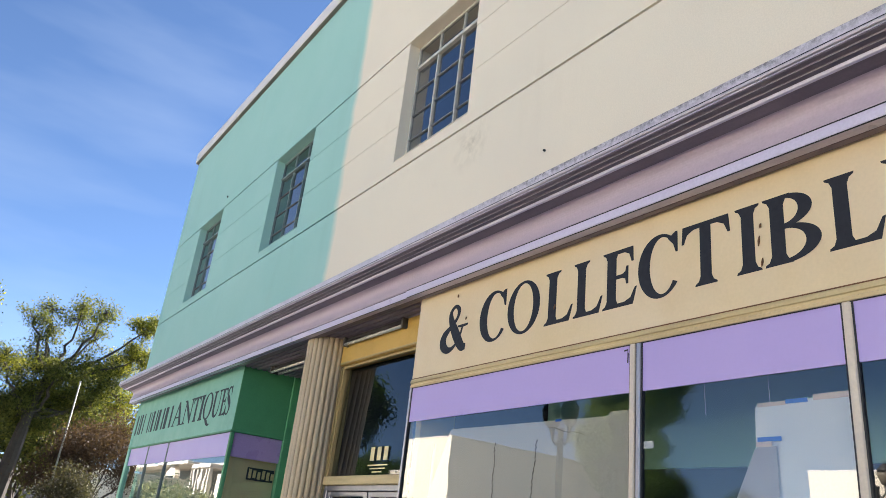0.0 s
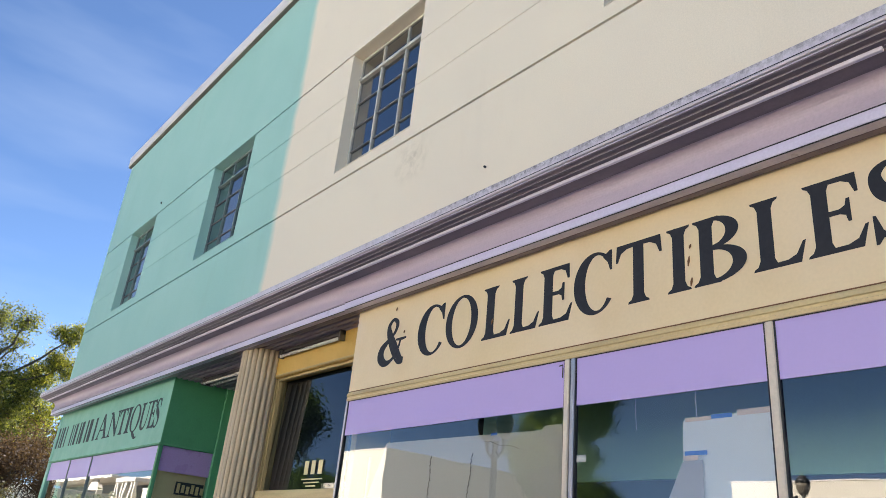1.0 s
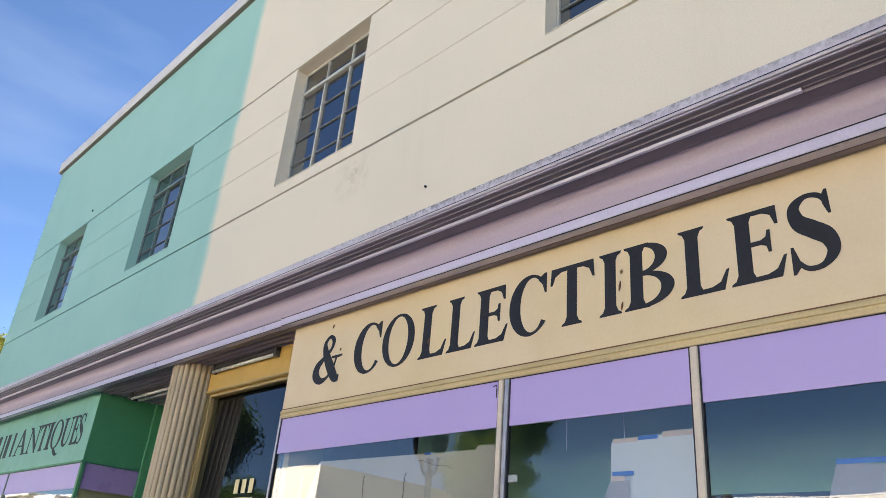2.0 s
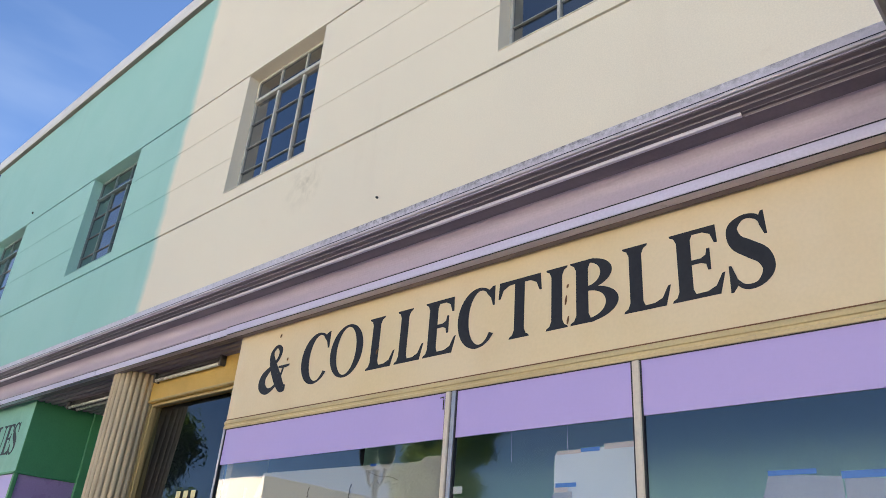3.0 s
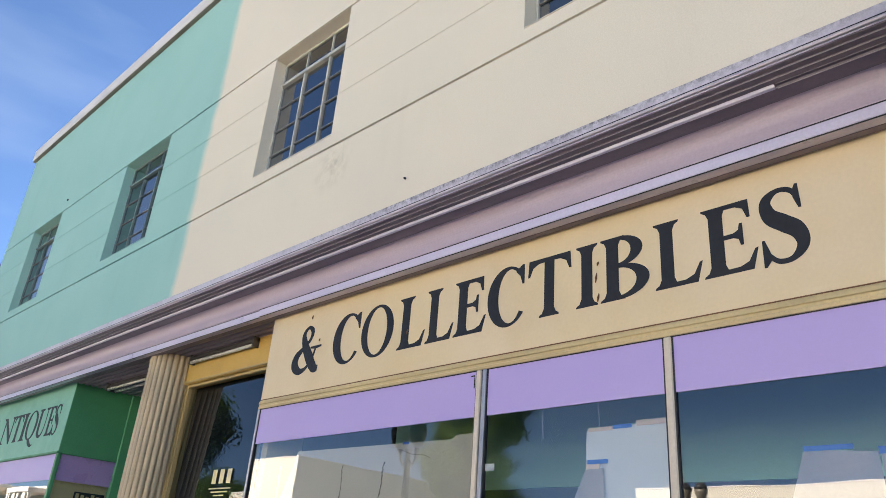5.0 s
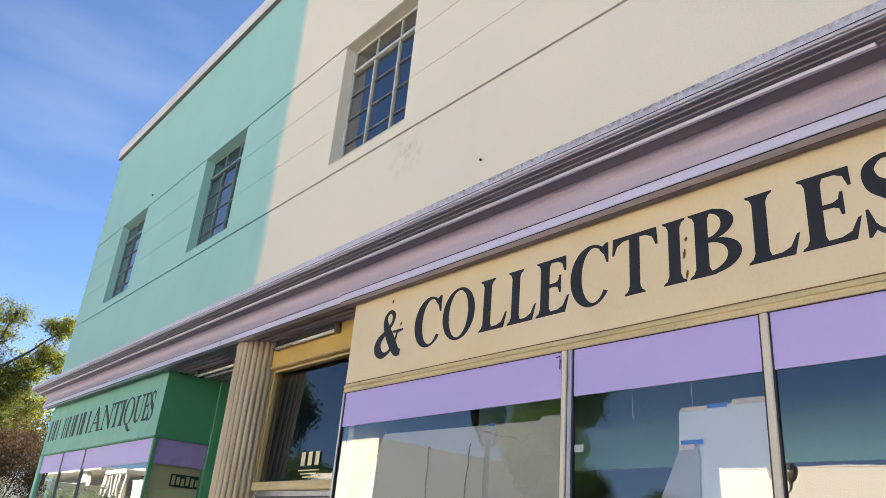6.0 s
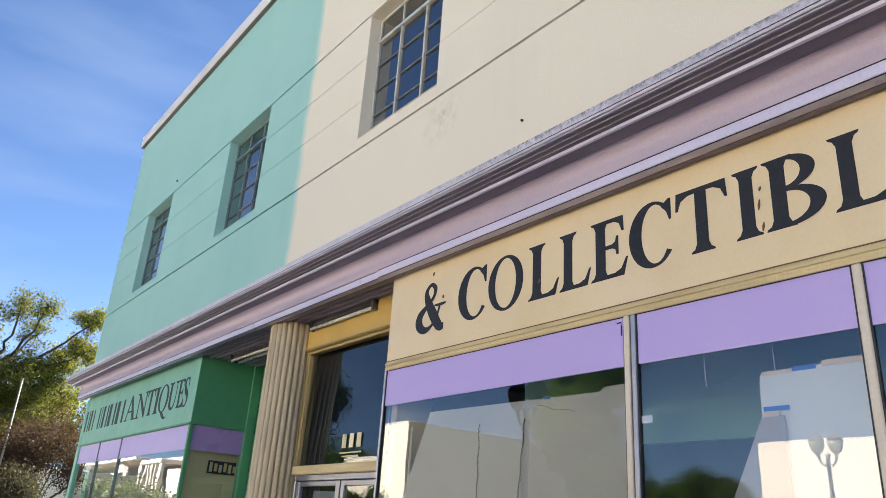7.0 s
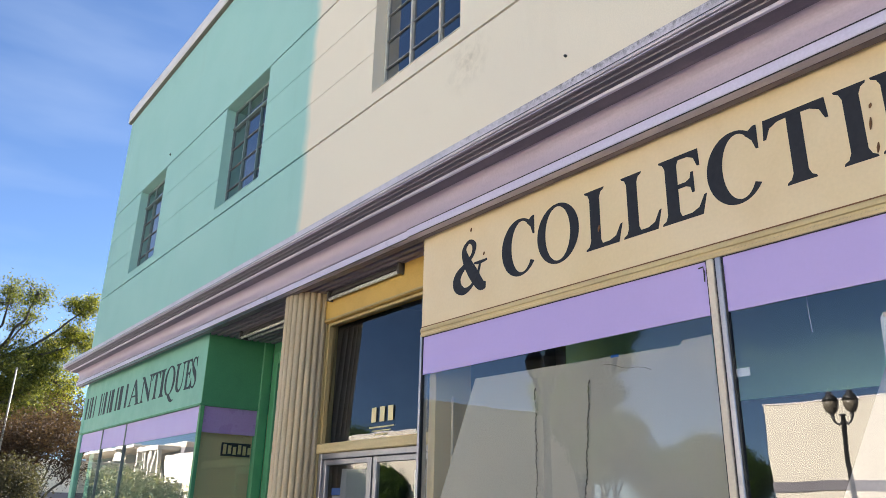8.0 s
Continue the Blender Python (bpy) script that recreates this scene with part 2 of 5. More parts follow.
M = {
    "highlight_bead": surface("highlight_bead_paint", (0.40, 0.35, 0.41), 0.35, (0.22, 0.18, 0.22), 0.6, 5.0, streak=(1, 0.3, 1)),
    "stucco": stucco_two_tone(),
    "coping": surface("coping_paint", (0.74, 0.70, 0.66), 0.7, (0.42, 0.37, 0.30), 0.4, 2.0, streak=(1, 0.4, 2)),
    "mauve": surface("mauve_paint", (0.57, 0.47, 0.54), 0.42, (0.44, 0.35, 0.40), 0.25, 1.5, streak=(1, 0.25, 1)),
    # the cornice mauve again, darkened to carry the shade of its undersides
    "mauve_shaded": surface("shaded_mauve_paint", (0.19, 0.155, 0.195), 0.42, (0.13, 0.105, 0.13), 0.4, 2.0, streak=(1, 0.25, 1)),
    "lip": surface("pale_mauve_metal_paint", (0.72, 0.66, 0.80), 0.35, (0.52, 0.47, 0.55), 0.3, 1.5, streak=(1, 0.2, 1)),
    "mauve_face": sooty_edge(),
    "coping_shade": surface("coping_shade_paint", (0.20, 0.18, 0.15), 0.85, (0.10, 0.09, 0.075), 0.5, 4.0, streak=(1, 0.3, 1)),
    "soffit": surface("grey_mauve_boards", (0.36, 0.305, 0.345), 0.6, (0.16, 0.13, 0.145), 0.4, 2.0, streak=(1, 0.2, 1)),
    "sign": surface("tan_sign_paint", (0.81, 0.63, 0.365), 0.55, (0.70, 0.51, 0.26), 0.35, 1.6, 50, 0.03, second=(0.82, 0.655, 0.43), grain_amount=0.025),
    "trim_yellow": surface("yellow_tan_trim_paint", (0.68, 0.53, 0.27), 0.5, (0.33, 0.23, 0.10), 0.55, 3.0, streak=(1, 0.4, 3)),
    "beam_yellow": surface("ochre_paint", (0.66, 0.42, 0.10), 0.5, (0.45, 0.27, 0.07), 0.35, 2.0),
    "pilaster": surface("yellow_ochre_paint", (0.72, 0.51, 0.22), 0.5, (0.50, 0.33, 0.12), 0.4, 2.0, streak=(1, 1, 0.3)),
    "casing_ochre": surface("brown_ochre_paint", (0.50, 0.36, 0.15), 0.5, (0.28, 0.19, 0.08), 0.5, 3.0, streak=(1, 1, 0.3)),
    "column": surface("tan_column_paint", (0.58, 0.465, 0.30), 0.6, (0.34, 0.23, 0.10), 0.55, 2.5, streak=(1, 1, 0.3)),
    "ink": surface("black_sign_paint", (0.006, 0.007, 0.012), 0.6, (0.014, 0.014, 0.018), 0.6, 8, 80, 0.1),
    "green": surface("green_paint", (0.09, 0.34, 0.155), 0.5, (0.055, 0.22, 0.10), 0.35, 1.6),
    "green_sign": surface("mint_sign_paint", (0.23, 0.52, 0.38), 0.5, (0.14, 0.38, 0.25), 0.35, 1.3),
    "green_ink": surface("dark_green_lettering", (0.006, 0.026, 0.024), 0.6, (0.01, 0.04, 0.035), 0.4, 6),
    "purple": surface("lilac_film", (0.52, 0.41, 0.76), 0.4, (0.56, 0.41, 0.69), 0.2, 0.6, 40, 0.0, grain_amount=0.01),
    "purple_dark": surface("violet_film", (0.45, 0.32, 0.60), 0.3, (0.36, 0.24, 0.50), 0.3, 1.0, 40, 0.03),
    "mullion": surface("cream_metal_mullion", (0.72, 0.62, 0.49), 0.45, (0.42, 0.33, 0.22), 0.4, 4.0, streak=(1, 1, 0.2)),
    "bright_metal": surface("bare_aluminium", (0.43, 0.42, 0.44), 0.4, (0.28, 0.27, 0.29), 0.35, 5, 90, 0.08, metal=0.85),
    "steel": surface("cream_steel_sash", (0.56, 0.53, 0.45), 0.5, (0.25, 0.22, 0.17), 0.5, 6),
    "bar": surface("grey_green_glazing_bar", (0.24, 0.24, 0.22), 0.5, (0.12, 0.12, 0.10), 0.5, 6),
    "steel_green": surface("green_grey_steel_sash", (0.20, 0.27, 0.25), 0.5, (0.07, 0.10, 0.09), 0.5, 6),
    "rubber": surface("black_gasket", (0.015, 0.014, 0.016), 0.5, (0.03, 0.03, 0.03), 0.3, 5),
    "glass": glass("shop_glass", 0.14, 0.72, (0.86, 0.88, 0.86), 0.006),
    "glass_door": glass("door_glass", 0.085, 0.46, (0.6, 0.66, 0.68), 0.012),
    "glass_up": glass("sash_glass", 0.26, 0.7, (0.40, 0.46, 0.52), 0.02),
    "paper": surface("tan_white_paper", (0.56, 0.515, 0.45), 0.85, (0.48, 0.44, 0.38), 0.3, 3, 70, 0.1),
    "paper_grey": surface("grey_paper", (0.46, 0.42, 0.42), 0.85, (0.38, 0.34, 0.34), 0.3, 3, 70, 0.1),
    "paper_white": surface("white_paper", (0.80, 0.80, 0.80), 0.8, (0.72, 0.72, 0.72), 0.2, 3, 70, 0.1),
    "tape": surface("blue_tape", (0.03, 0.17, 0.60), 0.55, (0.02, 0.12, 0.42), 0.3, 12),
    "kraft": surface("tan_tape", (0.78, 0.60, 0.48), 0.6, (0.5, 0.35, 0.26), 0.3, 12),
    "cord": surface("dark_cord", (0.12, 0.10, 0.085), 0.8, (0.02, 0.02, 0.02), 0.6, 30),
    "white_cord": surface("pale_cord", (0.7, 0.7, 0.72), 0.7, (0.5, 0.5, 0.5), 0.2, 30),
    "interior": surface("green_interior_paint", (0.42, 0.74, 0.56), 0.8, (0.35, 0.62, 0.47), 0.5, 0.5),
    # near-black base colour that carries the darkness of unlit rooms
    "interior_dark": surface("near_black_unlit_interior", (0.06, 0.055, 0.055), 0.8, (0.03, 0.03, 0.03), 0.4, 0.8),
    "interior_floor": surface("worn_interior_floor", (0.22, 0.17, 0.12), 0.5, (0.1, 0.08, 0.06), 0.5, 2),
    "gold": surface("gold_lettering", (0.85, 0.70, 0.36), 0.4, (0.65, 0.48, 0.18), 0.3, 9),
    "lamp_body": surface("grey_lamp_enamel", (0.11, 0.10, 0.095), 0.4, (0.08, 0.07, 0.06), 0.4, 5),
    "lamp_tube": surface("unlit_white_tube", (0.72, 0.70, 0.66), 0.25, (0.55, 0.5, 0.45), 0.3, 6),
    "awning": surface("grey_box_sign_enamel", (0.27, 0.265, 0.29), 0.4, (0.18, 0.175, 0.19), 0.3, 1.5),
    "concrete": surface("pavement_concrete", (0.20, 0.19, 0.175), 0.85, (0.14, 0.13, 0.12), 0.4, 1.2),
    "asphalt": surface("asphalt", (0.065, 0.065, 0.065), 0.9, (0.05, 0.05, 0.05), 0.4, 0.6),
    "earth": surface("dry_ground", (0.11, 0.10, 0.075), 0.95, (0.08, 0.08, 0.055), 0.4, 0.4),
    "bldg_cream": surface("cream_stucco", (0.76, 0.70, 0.56), 0.85, (0.68, 0.62, 0.48), 0.3, 0.5),
    "bldg_tan": surface("tan_stucco", (0.60, 0.52, 0.40), 0.85, (0.5, 0.42, 0.32), 0.3, 0.5),
    "bldg_white": surface("white_stucco", (0.62, 0.59, 0.52), 0.85, (0.66, 0.62, 0.54), 0.3, 0.8),
    "bldg_band": surface("grey_band_paint", (0.20, 0.19, 0.20), 0.8, (0.15, 0.14, 0.15), 0.3, 0.8),
    "roof": surface("roof_felt", (0.30, 0.29, 0.28), 0.9, (0.2, 0.19, 0.18), 0.4, 0.5),
    "bark": surface("bark", (0.038, 0.030, 0.024), 0.95, (0.02, 0.016, 0.013), 0.6, 6, 40, 0.5, 0.02),
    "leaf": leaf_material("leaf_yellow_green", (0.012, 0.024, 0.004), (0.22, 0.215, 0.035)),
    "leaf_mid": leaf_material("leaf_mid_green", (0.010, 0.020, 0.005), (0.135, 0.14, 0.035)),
    "leaf_dark": leaf_material("leaf_dark_green", (0.012, 0.03, 0.006), (0.07, 0.12, 0.02)),
    "leaf_street": leaf_material("leaf_street_green", (0.014, 0.035, 0.007), (0.16, 0.21, 0.035)),
    "leaf_pale": leaf_material("leaf_pale_grey_green", (0.07, 0.08, 0.05), (0.34, 0.35, 0.27)),
    "leaf_plum": leaf_material("leaf_plum", (0.016, 0.010, 0.009), (0.062, 0.038, 0.028)),
    "leaf_olive": leaf_material("leaf_olive", (0.014, 0.014, 0.01), (0.055, 0.05, 0.036)),
    "iron": surface("dark_iron", (0.03, 0.032, 0.03), 0.45, (0.06, 0.05, 0.04), 0.4, 8, metal=0.4),
    "globe": surface("smoky_lamp_globe", (0.18, 0.155, 0.11), 0.3, (0.09, 0.08, 0.065), 0.3, 5),
    "pole_grey": surface("galvanised_pole", (0.13, 0.12, 0.105), 0.6, (0.13, 0.12, 0.11), 0.4, 4),
    "panel_yellow": surface("yellow_panel_paint", (0.86, 0.72, 0.40), 0.7, (0.7, 0.56, 0.3), 0.3, 1.5),
    "rust": surface("rust_mark", (0.20, 0.09, 0.035), 0.8, (0.1, 0.05, 0.02), 0.5, 40),
}


# ---------------------------------------------------------------- building tools
def box(bm, x0, x1, y0, y1, z0, z1):
    v = [bm.verts.new((x, y, z)) for x in (x0, x1) for y in (y0, y1) for z in (z0, z1)]
    for a, b, c, d in ((0, 1, 3, 2), (4, 6, 7, 5), (0, 4, 5, 1), (2, 3, 7, 6), (0, 2, 6, 4), (1, 5, 7, 3)):
        bm.faces.new((v[a], v[b], v[c], v[d]))


def boxes(*dims, bevel=0.0):
    bm = bmesh.new()
    for d in dims:
        box(bm, *d)
    if bevel:
        bmesh.ops.bevel(bm, geom=bm.edges[:], offset=bevel, segments=1, affect="EDGES")
    return bm


def tube(bm, pts, radii, sides=8, cap=True):
    """A tapered round bar along the points."""
    rings = []
    for i, p in enumerate(pts):
        a, b = Vector(pts[max(i - 1, 0)]), Vector(pts[min(i + 1, len(pts) - 1)])
        way = (b - a).normalized()
        side = way.cross(Vector((0, 0, 1)))
        side = side.normalized() if side.length > 0.05 else Vector((1, 0, 0))
        up = side.cross(way)
        rings.append([bm.verts.new(Vector(p) + radii[i] * (side * math.cos(k * math.tau / sides) + up * math.sin(k * math.tau / sides))) for k in range(sides)])
    for r, s in zip(rings, rings[1:]):
        for k in range(sides):
            bm.faces.new((r[k], r[(k + 1) % sides], s[(k + 1) % sides], s[k]))
    if cap:
        bm.faces.new(rings[0][::-1])
        bm.faces.new(rings[-1])


def lathe(bm, cx, cy, profile, sides=20):
    """A turned body: (radius, height) pairs round an upright axis."""
    rings = [[bm.verts.new((cx + r * math.cos(k * math.tau / sides), cy + r * math.sin(k * math.tau / sides), z)) for k in range(sides)] for r, z in profile]
    for r, s in zip(rings, rings[1:]):
        for k in range(sides):
            bm.faces.new((r[k], r[(k + 1) % sides], s[(k + 1) % sides], s[k]))
    bm.faces.new(rings[0][::-1])
    bm.faces.new(rings[-1])


def extrude_profile(bm, profile, y0, y1):
    """A moulding along y with the given (x, z) outline."""
    a = [bm.verts.new((x, y0, z)) for x, z in profile]
    b = [bm.verts.new((x, y1, z)) for x, z in profile]
    n = len(profile)
    for i in range(n):
        bm.faces.new((a[i], a[(i + 1) % n], b[(i + 1) % n], b[i]))
    bm.faces.new(a[::-1])
    bm.faces.new(b)


def plate(bm, outline, x0, x1):
    """A flat plate across x with the given (y, z) outline."""
    a = [bm.verts.new((x0, y, z)) for y, z in outline]
    b = [bm.verts.new((x1, y, z)) for y, z in outline]
    n = len(outline)
    f = [bm.faces.new(a), bm.faces.new(b[::-1])]
    for face_ in f:
        face_.normal_update()
    for i in range(n):
        bm.faces.new((a[i], b[i], b[(i + 1) % n], a[(i + 1) % n]))
    bmesh.ops.triangulate(bm, faces=f)


ORIGIN = {}


def finish(bm, name, material, origin=(0, 0, 0), smooth=False):
    bmesh.ops.recalc_face_normals(bm, faces=bm.faces[:])
    me = bpy.data.meshes.new(name)
    bm.to_mesh(me)
    bm.free()
    me.transform(Matrix.Translation(-Vector(origin)))
    me.materials.append(material)
    if smooth:
        me.shade_smooth()
    return me


def solid(name, bm, material, label, category, kind="", group="", smooth=False, origin=None):
    """A thing, or a piece of the setting, that is one mesh; parts may be put under it."""
    o = Vector(origin or (0, 0, 0))
    ob = new(name, finish(bm, name, material, o, smooth))
    ob.location = o
    ORIGIN[ob.name] = o
    return tagged(ob, label, category, group, kind)


def thing(name, at, label, category, group="", kind=""):
    ob = new(name)
    ob.empty_display_size = 0.1
    ob.location = at
    ORIGIN[ob.name] = Vector(at)
    return tagged(ob, label, category, group, kind)


def part(name, bm, material, parent, label="", smooth=False):
    o = ORIGIN[parent.name]
    ob = new(name, finish(bm, name, material, o, smooth))
    ob.parent = parent
    ORIGIN[ob.name] = o
    return tagged(ob, label)


def pane(parent, plane, at, a0, a1, z0, z1, material, name="pane"):
    """One sheet of glass whose front looks at the street, or towards -y."""
    bm = bmesh.new()
    if plane == "x":
        pts = [(at, a0, z0), (at, a0, z1), (at, a1, z1), (at, a1, z0)]
    else:
        pts = [(a0, at, z0), (a1, at, z0), (a1, at, z1), (a0, at, z1)]
    vs = [bm.verts.new(p) for p in pts]
    bm.faces.new(vs)
    o = ORIGIN[parent.name]
    me = bpy.data.meshes.new(name)
    bm.to_mesh(me)
    bm.free()
    me.transform(Matrix.Translation(-o))
    me.materials.append(material)
    ob = new(name, me)
    ob.parent = parent
    ORIGIN[ob.name] = o
    ob.visible_shadow = False
    return ob


# ---------------------------------------------------------------- the setting
WALL_X, WALL_END, WALL_NEAR = 3.41, 16.8, -6.0
HEAD, SILL = 7.265, 5.60
OPENINGS = [(13.62, 15.06), (9.47, 10.94), (5.36, 6.79), (1.46, 2.91), (-2.5, -1.05)]


def front_wall():
    """The upper street wall: courses of stucco with cut joints between them, and openings right through it."""
    bm = bmesh.new()
    back = 3.72
    courses = [(4.00, 5.44, 0), (5.44, 5.466, 0.04), (5.466, 6.09, 0), (6.09, 6.101, 0.006), (6.101, 6.67, 0), (6.67, 6.681, 0.006),
               (6.681, 7.269, 0), (7.269, 7.295, 0.04), (7.295, 9.50, 0)]
    for z0, z1, deep in courses:
        if z1 > SILL + 0.001 and z0 < HEAD:
            pieces = []
            y = WALL_NEAR
            for a, b in sorted(OPENINGS):
                pieces.append((y, a))
                y = b
            pieces.append((y, WALL_END))
            lo = max(z0, SILL)
            for y0, y1 in pieces:
                box(bm, WALL_X + deep, back, y0, y1, lo, min(z1, HEAD))
            if z0 < SILL:
                box(bm, WALL_X + deep, back, WALL_NEAR, WALL_END, z0, SILL)
            if z1 > HEAD:
                box(bm, WALL_X + deep, back, WALL_NEAR, WALL_END, HEAD, z1)
        else:
            box(bm, WALL_X + deep, back, WALL_NEAR, WALL_END, z0, z1)
    return bm


wall_front = solid("wall_front", front_wall(), M["stucco"], "two-storey stucco street wall painted cream and mint green", "wall", "structure")
solid("wall_side", boxes((3.72, 16.0, 16.5, WALL_END, 0.0, 9.496)), M["stucco"], "mint green stucco side wall of the shop building", "wall", "structure")
solid("wall_rear", boxes((15.7, 16.0, WALL_NEAR, 16.5, 0.0, 9.496), (3.72, 15.7, WALL_NEAR, WALL_NEAR + 0.3, 0.0, 9.496)), M["stucco"],
      "plain rear and party walls of the shop building", "wall", "structure")
solid("roof", boxes((3.6, 16.0, WALL_NEAR, WALL_END, 9.3, 9.5)), M["roof"], "flat felt roof behind the parapet", "roof", "structure")
coping = solid("coping", boxes((3.335, 3.80, WALL_NEAR, WALL_END + 0.07, 9.504, 9.775), bevel=0.02), M["coping"], "weathered pale grey coping along the parapet", "trim", "structure")
# dark brown strip that paints in the shade beneath the projecting coping
part("coping_shade_strip", boxes((3.343, 3.409, WALL_NEAR, WALL_END + 0.06, 9.488, 9.5035), bevel=0.003), M["coping_shade"], coping, "dark strip painted for the shade under the coping")
solid("floor_upper", boxes((3.73, 15.7, WALL_NEAR + 0.3, 16.5, 4.05, 4.25)), M["interior_floor"], "upper storey floor slab", "floor", "structure")
solid("wall_upper_room", boxes((6.0, 6.1, WALL_NEAR + 0.3, 16.5, 4.25, 9.3)), M["interior_dark"], "upper room wall coloured near-black for an unlit room", "wall", "structure")

solid("ground", boxes((-700, 700, -700, 700, -0.5, -0.02)), M["earth"], "dry bare ground reaching to the horizon", "ground", "structure")
solid("road", boxes((-11.9, -3.3, -120, 160, -0.4, 0.0)), M["asphalt"], "grey asphalt road along the shop fronts", "road", "structure")
solid("pavement", boxes((-3.3, 16.2, -60, 17.2, -0.4, 0.15), bevel=0.015), M["concrete"], "pale concrete pavement before the shops", "pavement", "structure")
solid("pavement_opposite", boxes((-14.4, -11.9, -60, 80, -0.4, 0.15), bevel=0.015), M["concrete"], "pale concrete pavement across the road", "pavement", "structure")
# unseen dark ground, added to lessen the light bounced onto the shop front
solid("dark_bounce_ground", boxes((-19.7, -14.405, -60, 80, -0.4, 0.10)), M["asphalt"], "unseen asphalt ground added across the road to cut bounce light", "ground", "structure")
solid("car_park", boxes((-3.3, 40.0, 17.25, 60, -0.4, 0.02)), M["asphalt"], "asphalt yard beside the shop building", "ground", "structure")


# cornice along the whole front
def cornice():
    bm = bmesh.new()
    # hollow: it leans back above the lip, then sweeps out to the stepped underside
    prof = [(3.41, 3.79), (3.262, 3.79)]
    for (xa, za), (xb, zb), (xc, zc) in (((3.258, 3.80), (3.286, 3.846), (3.290, 3.890)), ((3.290, 3.890), (3.290, 3.966), (3.210, 3.980)), ((3.210, 3.980), (3.165, 3.984), (3.13, 3.984))):
        for i in range(8):
            t = i / 8
            prof.append(((1 - t) ** 2 * xa + 2 * t * (1 - t) * xb + t * t * xc, (1 - t) ** 2 * za + 2 * t * (1 - t) * zb + t * t * zc))
    prof += [(3.13, 3.984), (3.13, 4.05), (3.41, 4.05)]
    extrude_profile(bm, prof, WALL_NEAR, 16.84)
    return bm


cornice_ob = solid("cornice", cornice(), M["mauve"], "mauve painted cove cornice over the shop fronts", "trim", "structure")
face = bmesh.new()
extrude_profile(face, [(2.972, 4.027), (2.966, 4.036), (2.972, 4.045), (2.972, 4.108), (2.984, 4.118), (3.405, 4.135), (3.405, 4.056), (3.01, 4.036)], WALL_NEAR, 16.85)
# stepped underside; its shade is put into the darker mauve
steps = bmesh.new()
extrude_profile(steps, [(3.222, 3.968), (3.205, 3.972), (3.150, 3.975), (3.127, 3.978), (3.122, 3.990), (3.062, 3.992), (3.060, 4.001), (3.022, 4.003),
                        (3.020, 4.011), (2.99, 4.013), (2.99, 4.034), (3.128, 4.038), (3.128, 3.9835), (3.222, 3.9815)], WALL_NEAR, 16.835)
part("stepped_soffit", steps, M["mauve_shaded"], cornice_ob, "stepped underside in a mauve darkened for shade")
part("gutter_face", face, M["mauve_face"], cornice_ob, "dirty pale metal edge of the cornice")
strip = bmesh.new()
extrude_profile(strip, [(3.118, 3.970), (3.100, 3.973), (3.094, 3.989), (3.107, 3.989), (3.118, 3.983)], 1.02, 16.82)
part("strip", strip, M["lip"], cornice_ob, "pale metal strip under the stepped edge")
part("seam", boxes((2.9695, 2.9725, WALL_NEAR, 16.84, 4.0465, 4.0515)), M["rubber"], cornice_ob)
# pale beads along the arrises of the stepped underside: edge highlights put in as paint
for x, z, r, y0, y1, paint in ((3.061, 3.9915, 0.0022, WALL_NEAR, 16.83, "highlight_bead"), (3.021, 4.0025, 0.0018, WALL_NEAR, 16.83, "highlight_bead"), (2.9885, 4.0245, 0.0042, WALL_NEAR, 16.83, "lip"),
                               (3.100, 3.9895, 0.0026, WALL_NEAR, 1.01, "highlight_bead"), (3.127, 3.977, 0.0026, WALL_NEAR, 1.01, "highlight_bead")):
    bm = bmesh.new()
    tube(bm, [(x, y0, z), (x, y1, z)], [r, r], 6)
    part("highlight_bead", bm, M[paint], cornice_ob, "pale bead painted as an edge highlight")
for y0, y1, dx in ((WALL_NEAR, 5.815, 0.0), (5.82, 16.83, 0.012)):
    lip = bmesh.new()
    extrude_profile(lip, [(3.385, 3.722), (3.252 + dx, 3.712), (3.244 + dx, 3.720), (3.246 + dx, 3.776), (3.252 + dx, 3.782), (3.385, 3.782)], y0, y1)
    part("lip", lip, M["lip"], cornice_ob, "pale mauve metal lip with a dark joint")
    # black strip put in for the shadow gap between lip and cove
    dark_line = boxes((3.2425 + dx, 3.2448 + dx, y0 + 0.01, y1 - 0.01, 3.7765, 3.7835 if y0 < 0 else 3.7805))
    part("dark_line", dark_line, M["rubber"], cornice_ob)
    # thin black line along the lip's lower edge
    part("dark_line", boxes((3.2475 + dx, 3.2535 + dx, y0 + 0.01, y1 - 0.01, 3.7085, 3.7135)), M["rubber"], cornice_ob)
    # shade under the lip, put in as a strip of darkened mauve
    part("under_lip", boxes((3.335, 3.384, y0, y1, 3.714, 3.7205), bevel=0.002), M["mauve_shaded"], cornice_ob)

# slatted soffit over the recessed entrances
soffit = solid("soffit", boxes((3.39, 6.0, 5.4, 17.0, 3.80, 3.9)), M["soffit"], "grey mauve slatted soffit over the entrance recess", "ceiling", "structure")

# ---------------------------------------------------------------- upper windows


